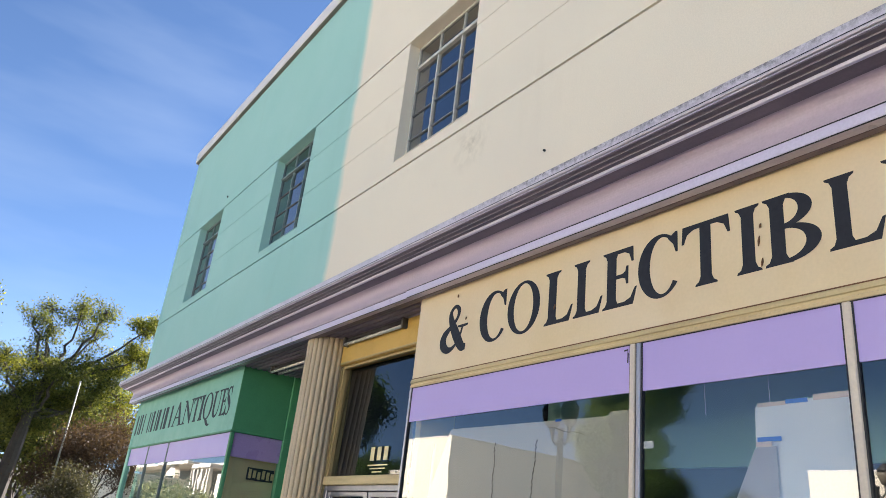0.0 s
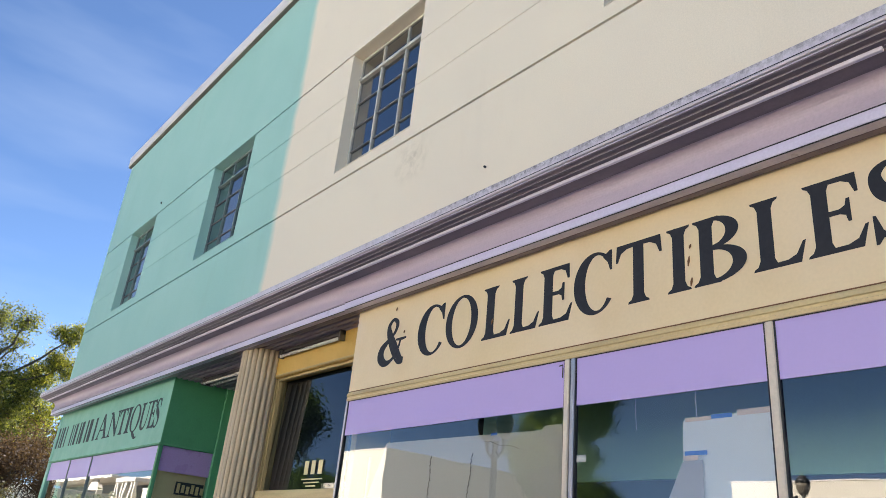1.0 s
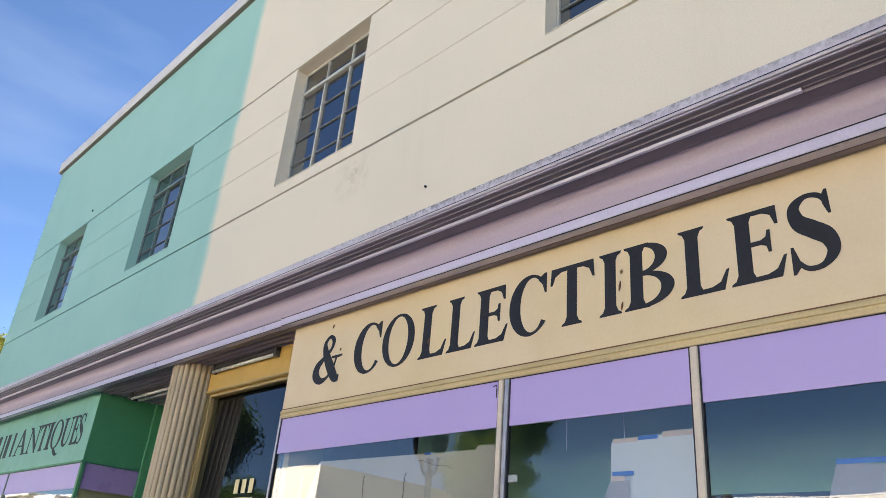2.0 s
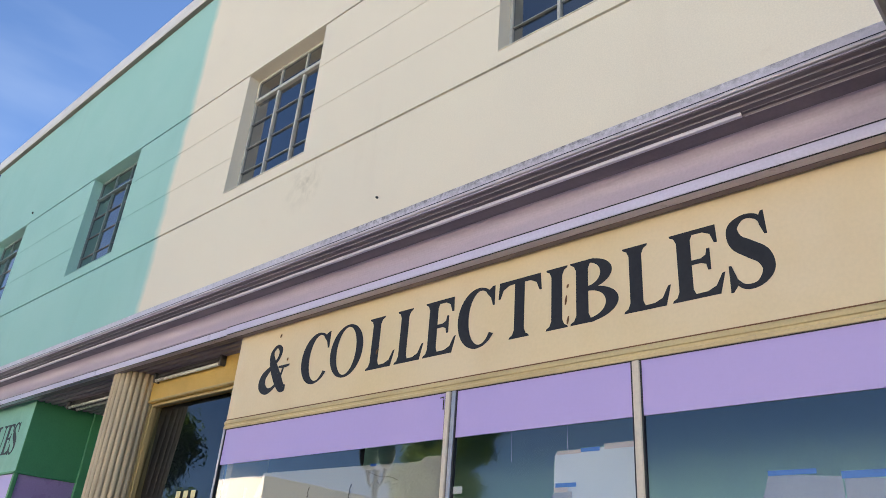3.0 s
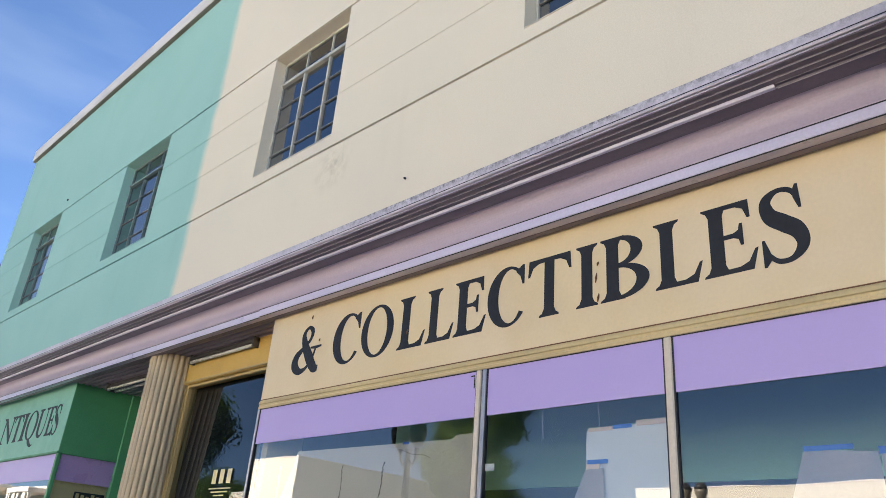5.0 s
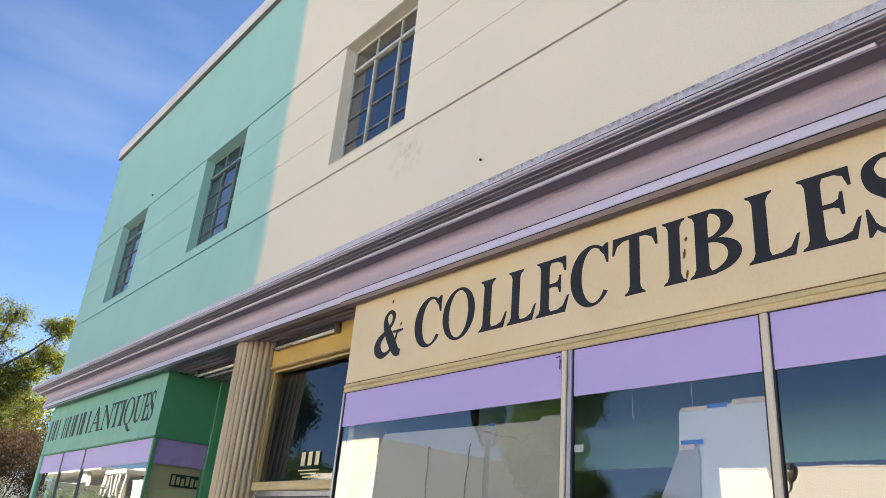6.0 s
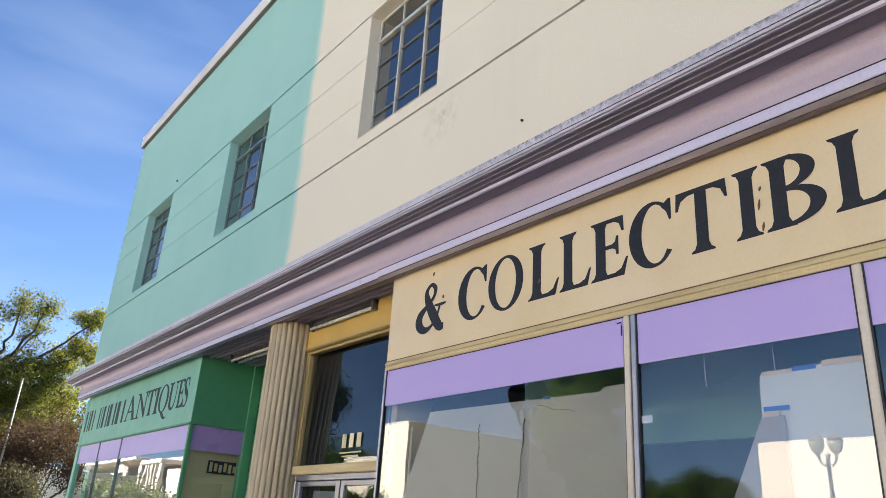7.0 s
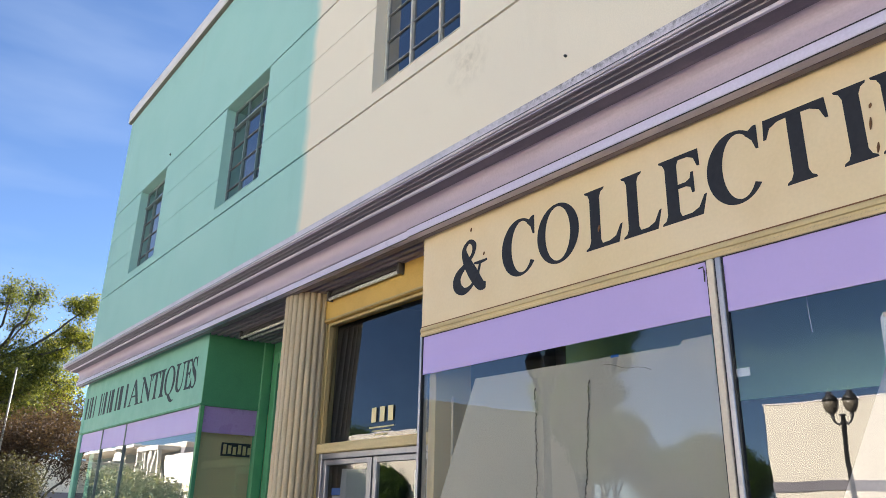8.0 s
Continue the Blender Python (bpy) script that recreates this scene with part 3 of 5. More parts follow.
def sash_window(number, y0, y1, steel):
    w = thing("window_%d" % number, (3.56, (y0 + y1) / 2, SILL), "steel multi-pane sash window deep in a stucco opening", "window", "upper windows", "structure")
    xf, xb = 3.545, 3.585
    slim = 0.6 if y0 > 8 else 1.0
    z0, z1, tz, pitch = SILL + 0.006, HEAD, 6.935, 0.333
    fr = boxes((xf, xb, y0, y0 + 0.028 * slim, z0, z1), (xf, xb, y1 - 0.028 * slim, y1, z0, z1), (xf, xb, y0 + 0.035, y1 - 0.035, z0, z0 + 0.035), (xf, xb, y0 + 0.035, y1 - 0.035, z1 - 0.035, z1), bevel=0.003)
    part("window_frame", fr, steel, w)
    part("transom", boxes((xf - 0.02, xb, y0 + 0.03, y1 - 0.03, tz - 0.022 * slim, tz + 0.022 * slim), bevel=0.004), steel, w)
    third = (y1 - y0) / 3
    for k in (1, 2):
        yc = y0 + k * third
        part("mullion", boxes((xf - 0.004, xb, yc - 0.014 * slim, yc + 0.014 * slim, z0 + 0.03, tz - 0.02), bevel=0.003), steel, w)
        part("mullion", boxes((xf + 0.004, xb, yc - 0.011, yc + 0.011, tz + 0.02, z1 - 0.03), bevel=0.002), steel, w)
    for k in range(3):
        a, b = y0 + k * third + 0.022, y0 + (k + 1) * third - 0.022
        for j in (1, 2, 3):
            zc = tz - j * pitch
            part("glazing_bar", boxes((xf + 0.006, xb - 0.005, a, b, zc - 0.006 * slim, zc + 0.006 * slim)), M["bar"], w)
        for j in range(4):
            pane(w, "x", xf + 0.022 + 0.0012 * ((j * 7 + k * 3) % 4), a, b, tz - (j + 1) * pitch, tz - j * pitch, M["glass_up"])
        pane(w, "x", xf + 0.02, a, b, tz, z1 - 0.02, M["glass_up"])
    sill = bmesh.new()
    extrude_profile(sill, [(3.405, SILL + 0.004), (3.405, SILL + 0.012), (3.545, SILL + 0.05), (3.59, SILL + 0.05), (3.59, SILL + 0.004)], y0 + 0.002, y1 - 0.002)
    part("window_sill", sill, M["stucco"], w)
    part("latch", boxes((xf - 0.03, xf, y1 - 0.09, y1 - 0.03, tz - 0.005, tz + 0.012), bevel=0.003), steel, w)
    return w


for i, (a, b) in enumerate(OPENINGS):
    sash_window(i + 1, a, b, M["steel_green"] if a > 8 else M["steel"])

# bolts, pipe stubs and holes left in the stucco
for y, z, r in ((4.143, 4.676, 0.011), (8.6, 4.35, 0.014), (13.53, 7.49, 0.022), (7.3, 4.42, 0.01)):
    bm = bmesh.new()
    tube(bm, [(3.44, y, z), (3.40, y, z), (3.39, y, z)], [r, r, r * 0.6], 10)
    solid("wall_bolt", bm, M["iron"], "small rusty bolt end in the stucco", "bolt", group="bolts in the wall", origin=(3.41, y, z))


# ---------------------------------------------------------------- painted letters
def smooth_line(pts, n=10):
    out = []
    for i in range(len(pts) - 1):
        p = [np.array(pts[max(0, min(len(pts) - 1, k))], float) for k in (i - 1, i, i + 1, i + 2)]
        for t in np.linspace(0, 1, n, endpoint=False):
            out.append(0.5 * (2 * p[1] + (p[2] - p[0]) * t + (2 * p[0] - 5 * p[1] + 4 * p[2] - p[3]) * t * t + (3 * p[1] - p[0] - 3 * p[2] + p[3]) * t ** 3))
    out.append(np.array(pts[-1], float))
    return out


def brush(pts):
    """The outline of a stroke through (u, v, width) points."""
    line = smooth_line(pts)
    left, right = [], []
    for i, p in enumerate(line):
        d = line[min(i + 1, len(line) - 1)][:2] - line[max(i - 1, 0)][:2]
        d = d / (np.linalg.norm(d) + 1e-9)
        nrm = np.array((-d[1], d[0])) * p[2] / 2
        left.append(tuple(p[:2] + nrm))
        right.append(tuple(p[:2] - nrm))
    return left, right


def stem(u, w=0.2, foot=True, head=True, reach=0.2):
    h = w / 2
    lo = [(u - reach, 0), (u + reach, 0), (u + reach - 0.01, 0.03), (u + h + 0.035, 0.06), (u + h, 0.14)] if foot else [(u - h, 0), (u + h, 0)]
    hi = [(u + h, 0.86), (u + h + 0.035, 0.94), (u + reach - 0.01, 0.97), (u + reach, 1), (u - reach, 1), (u - reach + 0.01, 0.97), (u - h - 0.035, 0.94), (u - h, 0.86)] if head else [(u + h, 1), (u - h, 1)]
    tail = [(u - h, 0.14), (u - h - 0.035, 0.06), (u - reach + 0.01, 0.03)] if foot else []
    return ("poly", lo + hi + tail)


def low_arm(u, reach):
    return ("poly", [(u, 0), (reach - 0.05, 0), (reach + 0.03, 0.29), (reach - 0.01, 0.28), (reach - 0.10, 0.12), (reach - 0.22, 0.07), (u, 0.065)])


def high_arm(u, reach):
    return ("poly", [(u, 1), (u, 0.935), (reach - 0.18, 0.93), (reach - 0.08, 0.88), (reach - 0.03, 0.74), (reach + 0.01, 0.74), (reach, 1)])


def ring(cu, cv, ru, rv, thick, thin, a0=0, a1=360, n=48, lean=0.0):
    """Part of an oval with swelling sides."""
    out, inn = [], []
    for k in range(n + 1):
        a = radians(a0 + (a1 - a0) * k / n)
        out.append((cu + ru * math.cos(a), cv + rv * math.sin(a)))
        inn.append((cu + lean + (ru - thick) * math.cos(a), cv + (rv - thin) * math.sin(a)))
    return ("band", out, inn)


def glyph(ch):
    if ch == "I":
        return 0.42, [stem(0.21)]
    if ch == "L":
        return 0.72, [stem(0.21), low_arm(0.28, 0.70)]
    if ch == "E":
        mid = ("poly", [(0.28, 0.49), (0.44, 0.49), (0.51, 0.46), (0.53, 0.37), (0.57, 0.37), (0.57, 0.68), (0.53, 0.68), (0.51, 0.59), (0.44, 0.555), (0.28, 0.555)])
        return 0.74, [stem(0.21), low_arm(0.28, 0.72), high_arm(0.28, 0.67), mid]
    if ch == "T":
        left = ("poly", [(0.44, 1), (0.44, 0.93), (0.22, 0.92), (0.10, 0.86), (0.04, 0.72), (0.0, 0.72), (0.02, 1.0)])
        right = ("poly", [(0.44, 1), (0.86, 1), (0.88, 0.72), (0.84, 0.72), (0.78, 0.86), (0.66, 0.92), (0.44, 0.93)])
        return 0.88, [stem(0.44, 0.2, True, False), left, right]
    if ch == "C":
        beak = ("poly", [(0.80, 1.0), (0.85, 1.0), (0.85, 0.66), (0.81, 0.66), (0.76, 0.80), (0.66, 0.90), (0.72, 0.95)])
        return 0.88, [ring(0.47, 0.5, 0.47, 0.53, 0.2, 0.06, 48, 322, lean=0.06), beak]
    if ch == "O":
        return 0.98, [ring(0.49, 0.5, 0.49, 0.53, 0.2, 0.055)]
    if ch == "Q":
        tail = ("brush", [(0.44, 0.02, 0.10), (0.62, -0.12, 0.17), (0.84, -0.24, 0.10), (1.02, -0.22, 0.03)])
        return 0.98, [ring(0.49, 0.5, 0.49, 0.53, 0.2, 0.055), tail]
    if ch == "B":
        return 0.80, [stem(0.21, 0.2), ring(0.30, 0.755, 0.40, 0.245, 0.19, 0.06, -90, 90), ring(0.30, 0.275, 0.49, 0.275, 0.2, 0.06, -90, 90)]
    if ch == "S":
        s = ("brush", [(0.60, 0.80, 0.05), (0.50, 0.95, 0.075), (0.30, 0.985, 0.075), (0.13, 0.86, 0.17), (0.17, 0.66, 0.22), (0.36, 0.52, 0.24), (0.55, 0.38, 0.23), (0.60, 0.19, 0.18),
                       (0.45, 0.03, 0.085), (0.24, 0.02, 0.07), (0.10, 0.14, 0.06), (0.05, 0.26, 0.03)])
        up = ("poly", [(0.58, 1.02), (0.62, 1.02), (0.64, 0.68), (0.60, 0.68), (0.54, 0.82), (0.52, 0.92)])
        dn = ("poly", [(0.02, -0.03), (0.06, -0.03), (0.14, 0.06), (0.13, 0.16), (0.06, 0.34), (0.02, 0.34)])
        return 0.70, [s, up, dn]
    if ch == "A":
        return 0.98, [("poly", [(0.40, 1.02), (0.50, 1.02), (0.86, 0.06), (0.97, 0.03), (0.98, 0), (0.58, 0), (0.59, 0.03), (0.67, 0.06), (0.41, 0.80)]),
                      ("poly", [(0.40, 1.02), (0.45, 0.92), (0.18, 0.06), (0.28, 0.03), (0.29, 0), (0.0, 0), (0.01, 0.03), (0.10, 0.06)]),
                      ("poly", [(0.24, 0.33), (0.60, 0.33), (0.58, 0.39), (0.26, 0.39)])]
    if ch == "N":
        return 0.98, [stem(0.17, 0.075, True, False, 0.16), stem(0.83, 0.075, False, True, 0.16), ("poly", [(0.0, 1), (0.22, 1), (0.85, 0.22), (0.868, -0.02), (0.80, -0.02), (0.14, 0.88), (0.0, 0.97)])]
    if ch == "U":
        cup = ("brush", [(0.22, 0.92, 0.2), (0.22, 0.45, 0.2), (0.27, 0.16, 0.19), (0.46, 0.03, 0.10), (0.66, 0.12, 0.09), (0.76, 0.42, 0.075), (0.76, 0.92, 0.075)])
        return 0.95, [cup, ("poly", [(0.02, 1), (0.44, 1), (0.43, 0.96), (0.34, 0.92), (0.10, 0.92), (0.03, 0.96)]), ("poly", [(0.60, 1), (0.93, 1), (0.92, 0.96), (0.82, 0.92), (0.70, 0.92), (0.61, 0.96)])]
    if ch == "&":
        body = ("brush", [(0.95, 0.03, 0.12), (0.80, 0.06, 0.21), (0.58, 0.34, 0.25), (0.38, 0.66, 0.19), (0.34, 0.86, 0.12), (0.48, 0.98, 0.08), (0.62, 0.88, 0.12), (0.58, 0.70, 0.09), (0.38, 0.54, 0.10),
                          (0.16, 0.36, 0.20), (0.14, 0.17, 0.23), (0.32, 0.03, 0.15), (0.54, 0.08, 0.08), (0.72, 0.28, 0.07), (0.80, 0.50, 0.06)])
        bar = ("poly", [(0.62, 0.53), (0.98, 0.53), (0.98, 0.49), (0.86, 0.47), (0.74, 0.47), (0.62, 0.49)])
        return 1.0, [body, bar]
    return 0.5, []


def letter(parent, ch, x, y_left, y_right, z0, height, material, name="letter"):
    """One painted letter, a thin coat on the board; it reads along -y."""
    width, strokes = glyph(ch)
    k = (y_left - y_right) / width
    bm = bmesh.new()
    depth = 0.0016
    for n, s in enumerate(strokes):
        x1 = x - depth - 0.0005 * n

        def at(p):
            return (y_left - k * p[0], z0 + height * p[1])
        if s[0] == "poly":
            plate(bm, [at(p) for p in s[1]], x, x1)
        else:
            a, b = (s[1], s[2]) if s[0] == "band" else brush(s[1])
            for i in range(len(a) - 1):
                quad = [at(a[i]), at(a[i + 1]), at(b[i + 1]), at(b[i])]
                bm.faces.new([bm.verts.new((x1 - (0.000004 * i if s[0] == "brush" else 0), *q)) for q in quad])
    return part(name, bm, material, parent)


# ---------------------------------------------------------------- tan shop front
BX = 3.40
shop_sign = thing("shop_sign", (BX, 3.1, 2.96), "long tan painted sign board with black serif lettering under the cornice", "sign")
part("board", boxes((BX, 3.62, 0.47, 5.78, 2.965, 3.80), bevel=0.004), M["sign"], shop_sign)
cap = 0.404
for ch, a, b in (("&", 5.385, 4.975), ("C", 4.82, 4.475), ("O", 4.46, 4.08), ("L", 4.03, 3.735), ("L", 3.73, 3.45), ("E", 3.45, 3.15), ("C", 3.135, 2.81), ("T", 2.79, 2.45),
                 ("I", 2.42, 2.255), ("B", 2.245, 1.912), ("L", 1.888, 1.602), ("E", 1.597, 1.30), ("S", 1.283, 1.043)):
    letter(shop_sign, ch, BX - 0.0005, a, b, 3.164 - 0.005 * (a - 1.3), cap, M["ink"])
mould = bmesh.new()
extrude_profile(mould, [(3.44, 2.885), (3.388, 2.885), (3.384, 2.902), (3.391, 2.907), (3.391, 2.922), (3.382, 2.927), (3.384, 2.942), (3.394, 2.958), (3.398, 2.964), (3.44, 2.964)], 0.47, 5.774)
part("moulding", mould, M["trim_yellow"], shop_sign, "cracked yellow moulding under the board")
part("crack", boxes((3.394, 3.40, 0.5, 5.77, 2.9605, 2.9675)), M["rust"], shop_sign)
for y, z, h in ((2.262, 3.42, 0.012), (2.275, 3.33, 0.03), (2.262, 3.20, 0.025), (5.17, 3.63, 0.016), (3.92, 3.28, 0.02), (5.02, 3.40, 0.012)):
    bm = bmesh.new()
    tube(bm, [(BX - 0.004, y, z - h), (BX - 0.006, y - 0.006, z), (BX - 0.004, y - 0.010, z + h)], [0.003, 0.007, 0.003], 6)
    part("rust_mark", bm, M["rust"], shop_sign, "rusty screw scar")

shop_front = thing("window_front", (3.44, 3.1, 0.15), "tall plate glass shop window with a lilac band across its top", "window", kind="structure")
GX = 3.412
for a, b in ((3.192, 5.755), (1.853, 3.106), (0.52, 1.807)):
    p = pane(shop_front, "x", GX, a, b, 0.62, 2.885, M["glass"])
    part("lilac_band", boxes((GX - 0.008, GX - 0.003, a, b, 2.582, 2.884)), M["purple"], p, "opaque lilac painted band on the glass")
part("mullion", boxes((3.390, 3.435, 1.808, 1.852, 0.62, 2.884), bevel=0.006), M["mullion"], shop_front)
part("mullion", boxes((3.385, 3.435, 3.150, 3.191, 0.62, 2.884), bevel=0.006), M["mullion"], shop_front)
part("mullion", boxes((3.388, 3.435, 3.107, 3.139, 0.62, 2.884), bevel=0.004), M["bright_metal"], shop_front, "bright metal half of the mullion")
for y in (5.754, 3.196, 3.1445, 3.102, 1.857, 1.803, 0.523):
    part("gasket", boxes((GX - 0.014, GX + 0.01, y - 0.004, y + 0.004, 0.62, 2.883)), M["rubber"], shop_front)
part("gasket", boxes((GX - 0.014, GX + 0.01, 0.52, 5.76, 2.8805, 2.888)), M["rubber"], shop_front)
bm = bmesh.new()
tube(bm, [(3.402, 3.246, 2.852), (3.398, 3.216, 2.854), (3.398, 3.212, 2.83), (3.398, 3.214, 2.77)], [0.004, 0.004, 0.004, 0.003], 6)
part("hook", bm, M["iron"], shop_front, "bent dark wire hook")
part("corner_post", boxes((3.39, 3.47, 5.762, 5.785, 0.62, 2.90), bevel=0.005), M["bright_metal"], shop_front)
part("end_post", boxes((3.385, 3.48, 0.455, 0.515, 0.62, 2.884), bevel=0.006), M["mullion"], shop_front)
solid("wall_sill", boxes((3.40, 3.60, 0.45, 5.785, 0.15, 0.60)), M["sign"], "low tan stall riser under the shop window", "wall", "structure")

# fluted pilaster past the end of the sign
bm = bmesh.new()
box(bm, 3.402, 3.60, -0.35, 0.462, 0.15, 3.72)
for k in range(6):
    y = -0.33 + k * 0.125
    tube(bm, [(3.405, y + 0.05, 0.3), (3.405, y + 0.05, 3.71)], [0.026, 0.026], 8)
solid("pilaster", bm, M["pilaster"], "yellow tan reeded pilaster beside the sign board", "pilaster", "structure")
solid("wall_lower_near", boxes((3.42, 3.72, WALL_NEAR, -0.35, 0.15, 4.0)), M["sign"], "plain tan lower wall beyond the pilaster", "wall", "structure")

# grey box sign that juts over the pavement
bs = thing("box_sign", (3.0, -0.35, 3.76), "grey metal box sign jutting out over the pavement", "sign")
part("cabinet", boxes((2.0, 2.93, -0.12, 0.268, 3.765, 4.22), bevel=0.012), M["awning"], bs)
for z in (3.86, 4.08):
    part("bracket", boxes((2.93, 3.42, 0.02, 0.08, z, z + 0.06), bevel=0.005), M["iron"], bs)


# things inside the shop window
def sheet(name, outline, x, material, label, tapes=(), category="paper"):
    bm = bmesh.new()
    plate(bm, outline, x, x + 0.002)
    o = (x, outline[0][0], min(z for _, z in outline))
    s = solid(name, bm, material, label, category, group="papers in the window", origin=o)
    for y0, y1, z0, z1, mat in tapes:
        part("tape", boxes((x - 0.0025, x - 0.0006, y0, y1, z0, z1)), mat, s)
    return s


sheet("paper_sheet", [(5.225, 2.502), (3.47, 2.478), (3.45, 2.505), (3.27, 2.505), (3.24, 1.15), (5.86, 1.15)], 3.50, M["paper"], "large off-white paper sheet hung behind the window",
      ((3.9, 3.96, 2.475, 2.492, M["tape"]),))
sheet("paper_sheet", [(2.425, 2.445), (2.41, 2.462), (2.0, 2.468), (1.90, 2.475), (1.89, 1.15), (2.47, 1.15)], 3.515, M["paper_white"], "white paper sheet taped inside the window",
      ((2.25, 2.41, 2.445, 2.466, M["kraft"]), (2.13, 2.25, 2.45, 2.472, M["tape"]), (1.90, 2.10, 2.455, 2.485, M["kraft"])))
sheet("paper_sheet", [(2.43, 2.225), (2.40, 2.243), (2.305, 2.238), (2.30, 1.15), (2.95, 1.15)], 3.50, M["paper_grey"], "grey paper sheet hung askew with blue tape",
      ((2.275, 2.41, 2.262, 2.285, M["tape"]), (2.33, 2.42, 2.235, 2.262, M["kraft"])))
sheet("paper_sheet", [(1.218, 2.261), (0.913, 2.237), (0.88, 1.15), (1.60, 1.15)], 3.452, M["paper_grey"], "grey paper sheet hung askew with blue tape", ((1.01, 1.22, 2.253, 2.276, M["tape"]),))
sheet("paper_sheet", [(0.904, 2.237), (0.681, 2.217), (0.612, 1.15), (0.92, 1.15)], 3.458, M["paper_grey"], "narrow grey paper sheet with a blue tape along its top", ((0.652, 0.913, 2.227, 2.259, M["tape"]),))
for y0, y1, x in ((4.60, 4.595, 3.487), (4.13, 4.24, 3.488)):
    bm = bmesh.new()
    pts = [(x + 0.003 * math.sin(k * 1.7), y0 + (y1 - y0) * k / 90 + 0.005 * math.sin(k * 0.41) + 0.0045 * math.sin(k * 1.9 + y0) + 0.003 * math.sin(k * 2.7), 2.36 - k * 0.0133) for k in range(91)]
    tube(bm, pts, [0.0036 + 0.0022 * math.sin(k * 2.3) * math.sin(k * 0.77) for k in range(91)], 5)
    solid("kinked_rope", bm, M["cord"], "dark kinked rope hanging inside the window", "rope", group="ropes in the window", origin=(x, y0, 1.16))
for y, z0 in ((2.74, 2.43), (2.34, 2.46)):
    bm = bmesh.new()
    tube(bm, [(3.52, y, z0), (3.52, y + 0.004, z0 + 0.1), (3.52, y + 0.002, 3.45)], [0.0022, 0.0018, 0.0018], 5)
    solid("hanging_string", bm, M["white_cord"], "thin pale string hanging inside the window", "string", group="strings in the window", origin=(3.52, y, z0))
bm = bmesh.new()
tube(bm, [(3.494, 4.02 - 0.05 * k, 2.44 - 0.01 * k + 0.008 * math.sin(k * 1.4)) for k in range(8)], [0.0013] * 8, 5)
solid("wire", bm, M["cord"], "thin bent dark wire before the paper", "wire", origin=(3.494, 4.02, 2.37))

solid("price_label", boxes((GX + 0.002, GX + 0.004, 3.025, 3.098, 2.243, 2.285), bevel=0.0005), M["paper_white"], "small blank white label stuck inside the window", "label", origin=(GX + 0.003, 3.06, 2.243))
part("corner_trim", boxes((3.640, 3.655, 5.655, 5.680, 0.62, 2.43), bevel=0.003), M["mullion"], shop_front, "pale upright trim inside the window corner")

# the shop's room behind the glass
solid("floor_shop", boxes((3.62, 9.0, -0.3, 16.4, 0.10, 0.16)), M["interior_floor"], "worn floor inside the shops", "floor", "structure")
# the unlit shop's darkness is put into the colour of these walls and ceiling
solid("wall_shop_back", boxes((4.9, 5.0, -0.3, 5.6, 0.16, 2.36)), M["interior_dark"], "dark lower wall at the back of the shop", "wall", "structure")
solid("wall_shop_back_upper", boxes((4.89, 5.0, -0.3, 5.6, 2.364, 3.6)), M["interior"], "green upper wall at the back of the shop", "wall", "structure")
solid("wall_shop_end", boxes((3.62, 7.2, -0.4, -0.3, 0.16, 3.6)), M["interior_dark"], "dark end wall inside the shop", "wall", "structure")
solid("ceiling_shop", boxes((3.63, 7.3, -0.4, 5.38, 3.60, 3.68)), M["interior_dark"], "shop ceiling coloured near-black for an unlit room", "ceiling", "structure")
solid("wall_recess_side", boxes((3.50, 3.86, 5.700, 5.782, 0.15, 2.885), (3.63, 3.86, 5.70, 5.782, 2.885, 3.79)), M["sign"], "tan side wall of the entrance recess", "wall", "structure")

# ---------------------------------------------------------------- entrance
bm = bmesh.new()
sides = 24 * 8
prof = [(3.737, 1.0), (3.70, 1.0), (3.60, 0.995), (2.2, 1.0), (0.45, 1.02), (0.40, 1.06)]
rings = []
for z, k in prof:
    rg = []
    for s in range(sides):
        a = s * math.tau / sides
        f = abs(math.sin(s * math.pi / 8))
        r = 0.270 * k - 0.030 * (1 - f ** 0.5) * (1 if z > 0.42 else 0)
        rg.append(bm.verts.new((3.62 + r * math.cos(a), 8.125 + r * math.sin(a), z)))
    rings.append(rg)
for r, s in zip(rings, rings[1:]):
    for k in range(sides):
        bm.faces.new((r[k], r[(k + 1) % sides], s[(k + 1) % sides], s[k]))
bm.faces.new(rings[0])
bm.faces.new(rings[-1][::-1])
column = thing("column", (3.62, 8.125, 0.15), "fluted tan painted round column between the shop entrances", "column")
part("shaft", bm, M["column"], column)
bm = bmesh.new()
lathe(bm, 3.62, 8.125, [(0.34, 0.15), (0.34, 0.26), (0.31, 0.29), (0.32, 0.34), (0.29, 0.395)], 40)
part("base", bm, M["column"], column)

DX = 3.74
entrance = thing("door_1", (DX, 6.9, 0.15), "glazed double door with a tall transom light in an ochre frame", "door", kind="structure")
part("beam", boxes((DX - 0.07, DX + 0.12, 5.785, 8.14, 3.425, 3.745), bevel=0.004), M["beam_yellow"], entrance, "ochre painted beam over the transom")
part("beam_bead", boxes((DX - 0.085, DX - 0.07, 5.785, 8.1, 3.43, 3.452), bevel=0.004), M["casing_ochre"], entrance)
part("casing", boxes((DX - 0.05, DX + 0.1, 7.87, 8.14, 0.15, 3.42), bevel=0.006), M["casing_ochre"], entrance)
part("casing_bead", boxes((DX - 0.075, DX - 0.05, 7.90, 7.94, 0.15, 3.42), bevel=0.005), M["casing_ochre"], entrance)
